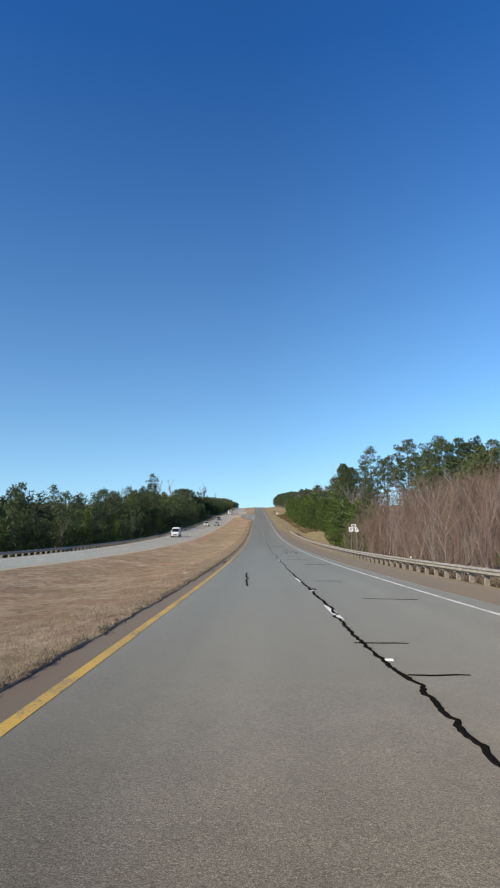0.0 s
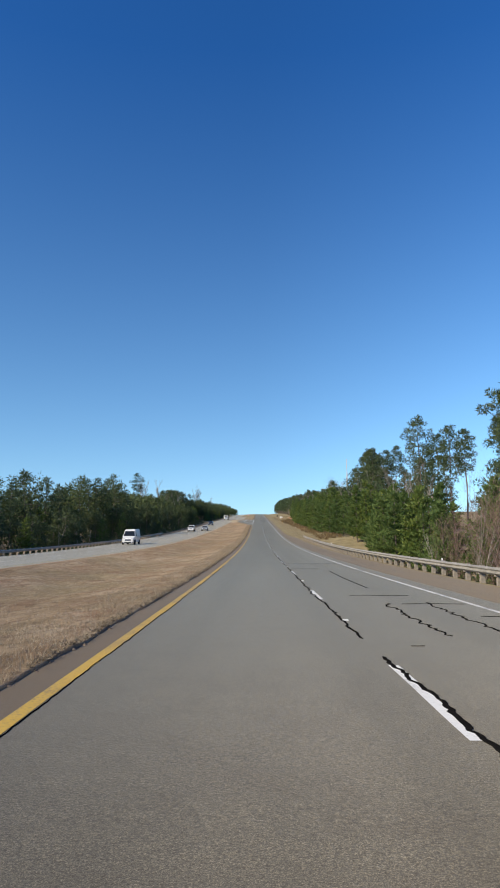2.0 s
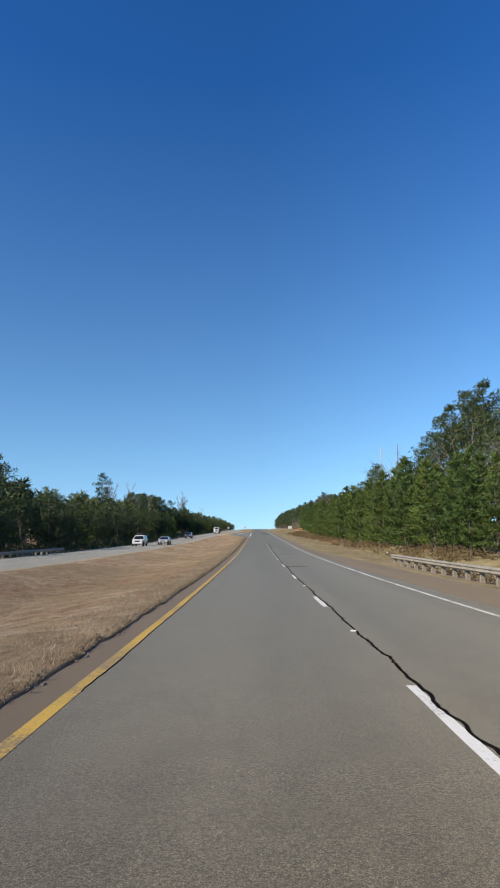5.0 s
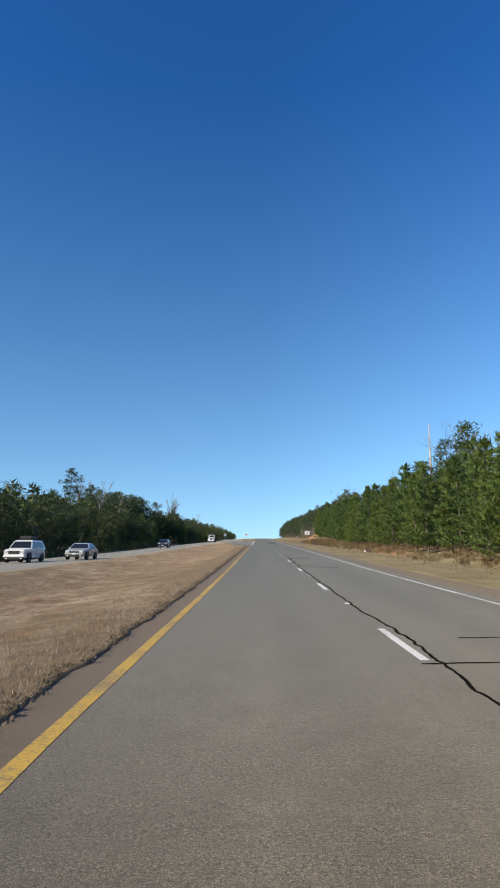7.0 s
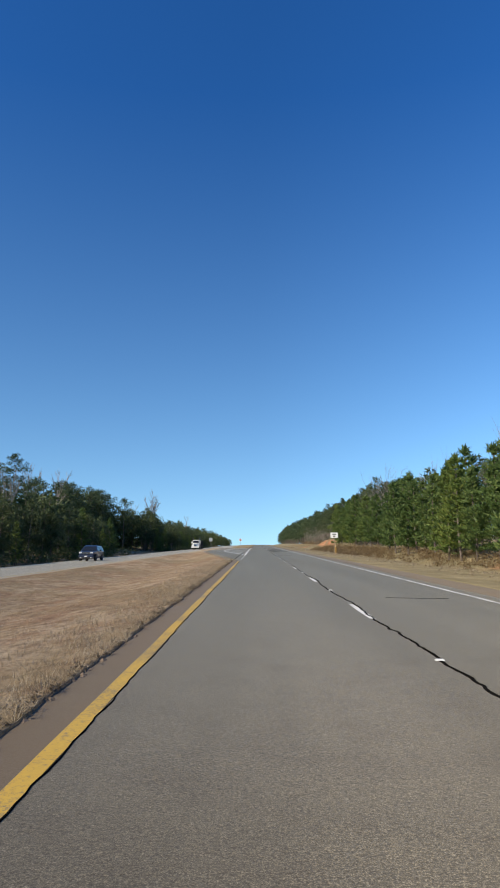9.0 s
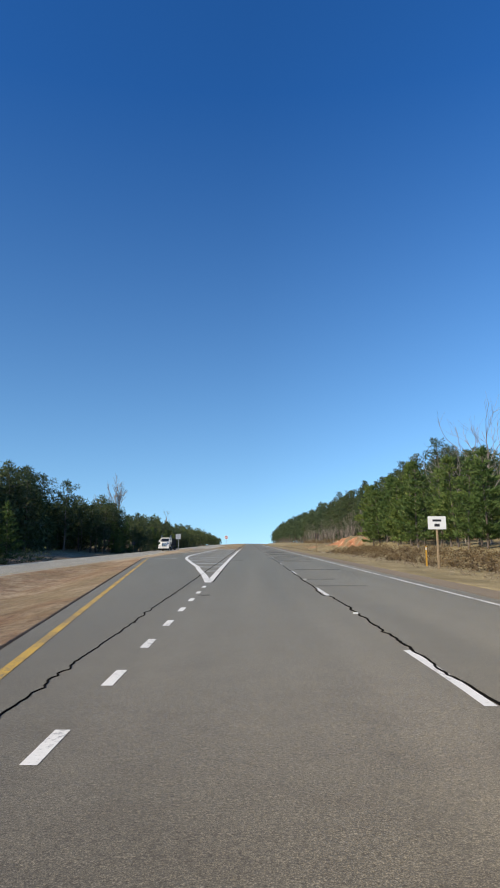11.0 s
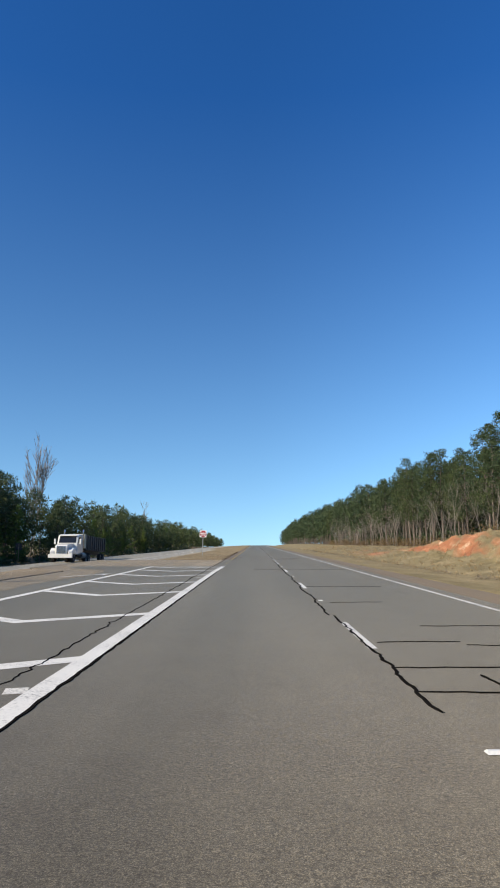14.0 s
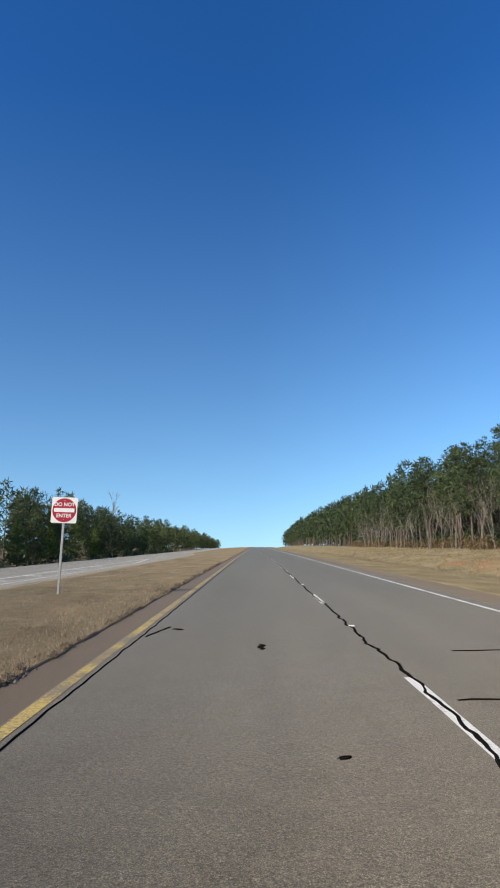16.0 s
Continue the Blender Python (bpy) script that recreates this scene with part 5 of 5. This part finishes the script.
for i, s in enumerate((40, 90, 140, 190)):   # white delineators on the right guardrail
    ob = thing("delineator", "small white reflector on the guardrail", "reflector", "guardrail reflectors", pose(7.59, s + 0.4, road_z(s) + cross(7.6, s) + 0.76))
    part("tab", box(-0.035, 0.035, -0.006, 0.006, -0.065, 0.05), M_SIGNWHITE, ob)


# ---- vehicles on the oncoming carriageway, facing the camera ----
M_TYRE = plain("black_tyre_rubber", (0.018, 0.018, 0.018), 0.85, 0, 0.2, 12)
M_RIM = plain("alloy_rim", (0.45, 0.45, 0.46), 0.35, 0.8, 0.1, 9)
M_CHROME = plain("chrome_trim", (0.6, 0.6, 0.62), 0.2, 0.9, 0.05, 9)
M_TRIM = plain("black_plastic_trim", (0.02, 0.02, 0.022), 0.6, 0, 0.15, 9)
M_LAMP = plain("headlamp_lens", (0.72, 0.74, 0.76), 0.12, 0.2, 0.05, 9)
gl = Mat("tinted_window_glass", 0.05)
gl.color((0.015, 0.018, 0.022))
M_GLASS = gl.m


def car_paint(name, col):
    m = Mat(name, 0.35)
    m.color(m.ramp(m.noise(1.5, 4), [(0.3, tuple(v * 0.9 for v in col)), (0.7, col)]))
    m.b.inputs["Coat Weight"].default_value = 0.6
    return m.m


def hull(profile, half, taper=None):
    """A body lofted from a side outline of (y, z); taper(y, z) gives the half width there."""
    n = len(profile)
    w = taper or (lambda y, z: half)
    V = [(-w(y, z), y, z) for y, z in profile] + [(w(y, z), y, z) for y, z in profile]
    F = [tuple(range(n - 1, -1, -1)), tuple(range(n, 2 * n))]
    F += [(i, (i + 1) % n, (i + 1) % n + n, i + n) for i in range(n)]
    return V, F


def wheel_set(ob, spots, r, w):
    for x, y in spots:
        sx = 1 if x > 0 else -1
        wh = part("wheel", tube([(0, 0, 0), (sx * w * 0.2, 0, 0), (sx * w * 0.8, 0, 0), (sx * w, 0, 0)], r, r, 22), M_TYRE, ob, "black tyre", pose(x - sx * w, y, r))
        part("rim", ([(sx * (w + 0.004), r * 0.64 * math.cos(k * 0.2856), r * 0.64 * math.sin(k * 0.2856)) for k in range(22)] + [(sx * (w - 0.03), 0, 0)], [(k, (k + 1) % 22, 22) for k in range(22)]), M_RIM, wh)
        part("sidewall", ([(sx * w, r * 0.995 * math.cos(k * 0.2856), r * 0.995 * math.sin(k * 0.2856)) for k in range(22)], [tuple(range(22))]), M_TYRE, wh)


def vehicle(label, x, s, col, low, cab, glass, half, wheels, r, front, lamp_z, grille_z, group="oncoming traffic"):
    """A car: low body, cabin and windows from side outlines; the nose points to -Y."""
    ob = thing("car", label, "car", group, pose(x, s, level(x, s)))
    pm = car_paint("car_paint", col)
    tuck = lambda y, z: half * (1 - 0.16 * ease(-y, -front - 0.75, -front) - 0.05 * ease(y, 1.4, 2.4)) - 0.05 * ease(z, 0.75, 1.2)
    part("body", hull(low, half, tuck), pm, ob, bevel=0.09)
    zb, zt = min(z for y, z in cab), max(z for y, z in cab)
    lean = lambda y, z: half - 0.03 - 0.22 * (z - zb) / (zt - zb)
    part("cabin", hull(cab, half, lean), pm, ob, bevel=0.05)
    for name, quad in glass.items():
        if name == "side":
            for k, pts in enumerate(quad):
                for sx in (-1, 1):
                    out = [(sx * (lean(y, z) + 0.006), y, z) for y, z in pts]
                    part("side_window", (out, [tuple(range(len(out))) if sx < 0 else tuple(range(len(out) - 1, -1, -1))]), M_GLASS, ob)
        else:
            (y0, z0), (y1, z1), push = quad
            w0, w1 = lean(y0, z0) - 0.07, lean(y1, z1) - 0.09
            part(name, ([(-w0, y0 + push, z0), (w0, y0 + push, z0), (w1, y1 + push, z1), (-w1, y1 + push, z1)], [(0, 1, 2, 3)]), M_GLASS, ob)
    for sx in (-1, 1):
        part("headlight", box(sx * (half - 0.33) - 0.16, sx * (half - 0.33) + 0.16, front - 0.02, front + 0.12, lamp_z - 0.07, lamp_z + 0.08), M_LAMP, ob, "clear headlamp", bevel=0.02)
        part("mirror", box(sx * (half + 0.1) - 0.1, sx * (half + 0.1) + 0.1, cab[1][0] + 0.32, cab[1][0] + 0.42, zb + 0.05, zb + 0.23), pm, ob, bevel=0.03)
    grille = part("grille", box(-half * 0.45, half * 0.45, front - 0.025, front + 0.05, grille_z - 0.13, grille_z + 0.12), M_TRIM, ob, "black grille", bevel=0.02)
    for k in range(3):
        part("grille_bar", box(-half * 0.42, half * 0.42, front - 0.036, front - 0.026, grille_z - 0.075 + 0.07 * k, grille_z - 0.05 + 0.07 * k), M_CHROME, grille, "chrome bar")
    part("bumper", box(-half * 0.86, half * 0.86, front - 0.07, front + 0.12, 0.42, 0.56), pm, ob, bevel=0.04)
    part("lower_intake", box(-half * 0.72, half * 0.72, front - 0.045, front + 0.1, 0.24, 0.41), M_TRIM, ob, "dark lower intake", bevel=0.02)
    part("number_plate", box(-0.16, 0.16, front - 0.078, front - 0.07, 0.43, 0.53), M_SIGNWHITE, ob)
    for sx in (-1, 1):
        part("fog_lamp", box(sx * half * 0.6 - 0.08, sx * half * 0.6 + 0.08, front - 0.055, front, 0.29, 0.37), M_LAMP, ob)
        for y in wheels:      # dark wheel arches
            part("wheel_arch", ([(sx * (half + 0.004), y + (r + 0.07) * math.cos(math.pi * k / 14), r + (r + 0.07) * math.sin(math.pi * k / 14)) for k in range(15)], [tuple(range(15)) if sx < 0 else tuple(range(14, -1, -1))]), M_TRIM, ob)
            if y > 0:
                part("door_line", box(sx * half - 0.006, sx * half + 0.006, y - 1.62, y - 1.6, 0.45, zb), M_TRIM, ob)
    wheel_set(ob, [(sx * half, y) for sx in (-1, 1) for y in wheels], r, 0.22)
    return ob


# white panel van
vehicle("white panel van driving on the far road", -21.2, 160.0, (0.78, 0.78, 0.76),
        [(-2.75, 0.35), (-2.8, 0.75), (-2.7, 1.0), (-1.95, 1.22), (2.75, 1.22), (2.8, 0.35)],
        [(-2.0, 1.15), (-1.05, 2.1), (-0.7, 2.3), (2.6, 2.35), (2.78, 2.2), (2.78, 1.15)],
        {"windscreen": ((-1.85, 1.3), (-1.1, 2.05), -0.035), "side": [[(-1.5, 1.3), (-0.6, 1.3), (-0.6, 1.95), (-1.0, 1.95)]]},
        1.0, (-1.9, 1.75), 0.36, -2.79, 0.9, 0.7)
# white wagon with a roof load, and a silver saloon beside it
ob = vehicle("white off-road wagon with dark luggage on its roof", -21.2, 254.0, (0.78, 0.78, 0.77),
             [(-2.4, 0.35), (-2.45, 0.8), (-2.35, 1.02), (-1.1, 1.12), (2.35, 1.15), (2.4, 0.35)],
             [(-1.15, 1.05), (-0.45, 1.72), (-0.2, 1.8), (2.0, 1.82), (2.35, 1.5), (2.38, 1.05)],
             {"windscreen": ((-1.03, 1.16), (-0.48, 1.69), -0.03), "side": [[(-0.8, 1.16), (0.3, 1.16), (0.3, 1.68), (-0.35, 1.68)], [(0.4, 1.16), (2.0, 1.16), (1.9, 1.68), (0.4, 1.68)]]},
             0.97, (-1.5, 1.5), 0.38, -2.44, 0.85, 0.8)
part("roof_rack", joined([box(-0.6, 0.6, 0.0, 0.04, 1.85, 1.9), box(-0.6, 0.6, 1.4, 1.44, 1.85, 1.9)]), M_TRIM, ob, "black roof bars")
part("roof_bag", box(-0.5, 0.5, 0.1, 1.3, 1.9, 2.12), M_TRIM, ob, "dark luggage bag", bevel=0.08)
vehicle("silver-grey saloon car driving on the far road", -17.6, 258.0, (0.4, 0.4, 0.39),
        [(-2.4, 0.3), (-2.45, 0.6), (-2.3, 0.78), (-1.1, 0.95), (1.9, 1.0), (2.4, 0.95), (2.42, 0.3)],
        [(-1.15, 0.9), (-0.3, 1.38), (0.1, 1.44), (0.9, 1.42), (1.95, 0.96), (1.9, 0.9)],
        {"windscreen": ((-1.02, 0.99), (-0.32, 1.36), -0.03), "side": [[(-0.7, 0.99), (0.3, 0.99), (0.3, 1.35), (-0.1, 1.35)], [(0.38, 0.99), (1.4, 0.99), (0.85, 1.34), (0.38, 1.35)]]},
        0.91, (-1.45, 1.4), 0.33, -2.43, 0.68, 0.6)
vehicle("dark blue sport-utility car driving on the far road", -21.0, 332.0, (0.016, 0.03, 0.07),
        [(-2.35, 0.35), (-2.4, 0.75), (-2.3, 1.0), (-1.15, 1.12), (2.25, 1.15), (2.35, 0.35)],
        [(-1.2, 1.05), (-0.45, 1.65), (-0.1, 1.74), (1.8, 1.72), (2.25, 1.4), (2.3, 1.05)],
        {"windscreen": ((-1.08, 1.15), (-0.48, 1.62), -0.03), "side": [[(-0.8, 1.16), (0.3, 1.16), (0.3, 1.6), (-0.35, 1.6)], [(0.4, 1.16), (1.9, 1.16), (1.75, 1.6), (0.4, 1.6)]]},
        0.95, (-1.45, 1.45), 0.37, -2.39, 0.88, 0.82)

# white tractor lorry with a dark tipper trailer
X, S = -21.0, 464.0
ob = thing("truck", "white tractor lorry pulling a dark tipper trailer", "truck", "oncoming traffic", pose(X, S, level(X, S)))
pm = car_paint("truck_paint", (0.74, 0.73, 0.68))
part("bonnet", hull([(-3.4, 0.75), (-3.45, 1.55), (-3.2, 1.75), (-1.3, 1.95), (-1.3, 0.75)], 0.62), pm, ob, bevel=0.08)
part("cab", hull([(-1.35, 0.8), (-1.35, 1.95), (-0.95, 2.75), (-0.5, 2.9), (0.9, 2.9), (0.9, 0.8)], 1.05), pm, ob, bevel=0.08)
part("windscreen", ([(-0.9, -1.36, 2.0), (0.9, -1.36, 2.0), (0.85, -1.02, 2.68), (-0.85, -1.02, 2.68)], [(0, 1, 2, 3)]), M_GLASS, ob)
part("visor", box(-0.95, 0.95, -1.2, -0.95, 2.7, 2.78), pm, ob)
part("grille", box(-0.45, 0.45, -3.5, -3.44, 0.85, 1.6), M_CHROME, ob, "tall chrome grille", bevel=0.02)
for k in range(7):
    part("grille_bar", box(-0.4, 0.4, -3.515, -3.5, 0.92 + 0.095 * k, 0.955 + 0.095 * k), M_TRIM, ob)
part("bumper", box(-1.2, 1.2, -3.75, -3.45, 0.42, 0.8), pm, ob, "pale steel bumper", bevel=0.04)
for sx in (-1, 1):
    part("fender", hull([(-3.35, 0.8), (-3.3, 1.2), (-2.9, 1.42), (-2.3, 1.42), (-1.9, 1.15), (-1.6, 0.8)], 0.25), pm, ob, m=pose(sx * 0.9, 0, 0), bevel=0.06)
    part("headlight", box(sx * 0.92 - 0.17, sx * 0.92 + 0.17, -3.4, -3.3, 0.95, 1.15), M_LAMP, ob, "clear headlamp", bevel=0.02)
    part("exhaust_stack", tube([(sx * 1.0, 1.05, 1.0), (sx * 1.0, 1.05, 3.2), (sx * 1.0, 1.15, 3.45)], 0.08, 0.08, 10), M_CHROME, ob, "chrome exhaust stack")
    mr = part("mirror", box(sx * 1.32 - 0.09, sx * 1.32 + 0.09, -1.25, -1.15, 1.85, 2.4), pm, ob, bevel=0.02)
    part("mirror_arm", box(min(sx * 1.05, sx * 1.25), max(sx * 1.05, sx * 1.25), -1.22, -1.18, 2.3, 2.33), M_CHROME, mr)
    part("side_window", ([(sx * 1.057, -1.0, 2.0), (sx * 1.057, 0.1, 2.0), (sx * 1.057, 0.1, 2.6), (sx * 1.057, -0.8, 2.6)], [(0, 1, 2, 3)]), M_GLASS, ob)
    part("fuel_tank", tube([(sx * 0.95, 0.0, 0.75), (sx * 0.95, 1.6, 0.75)], 0.3, 0.3, 14), M_STEEL, ob)
part("chassis", box(-0.45, 0.45, -3.2, 4.2, 0.6, 0.85), M_TRIM, ob)
wheel_set(ob, [(sx * 1.1, y) for sx in (-1, 1) for y in (-2.6, 2.3, 3.6)], 0.52, 0.3)
tr = thing("trailer", "dark tipper trailer behind a white tractor lorry", "trailer", "oncoming traffic", pose(X, S, level(X, S)))
dk = plain("dark_painted_trailer_steel", (0.03, 0.032, 0.032), 0.6, 0, 0.25, 2)
part("bed", hull([(1.6, 1.3), (1.4, 2.9), (10.8, 2.9), (10.9, 1.3)], 1.22), dk, tr, bevel=0.03)
part("headboard", box(-1.23, 1.23, 1.2, 1.4, 1.5, 3.0), plain("cream_headboard_paint", (0.62, 0.58, 0.42), 0.5, 0, 0.12, 3), tr, "cream front wall")
for k in range(9):
    for sx in (-1, 1):
        part("rib", box(sx * 1.26 - 0.04, sx * 1.26 + 0.04, 2.2 + k, 2.3 + k, 1.35, 2.9), dk, tr)
part("frame", box(-0.5, 0.5, 3.0, 10.8, 0.9, 1.3), M_TRIM, tr)
wheel_set(tr, [(sx * 1.2, y) for sx in (-1, 1) for y in (8.6, 9.9)], 0.52, 0.3)
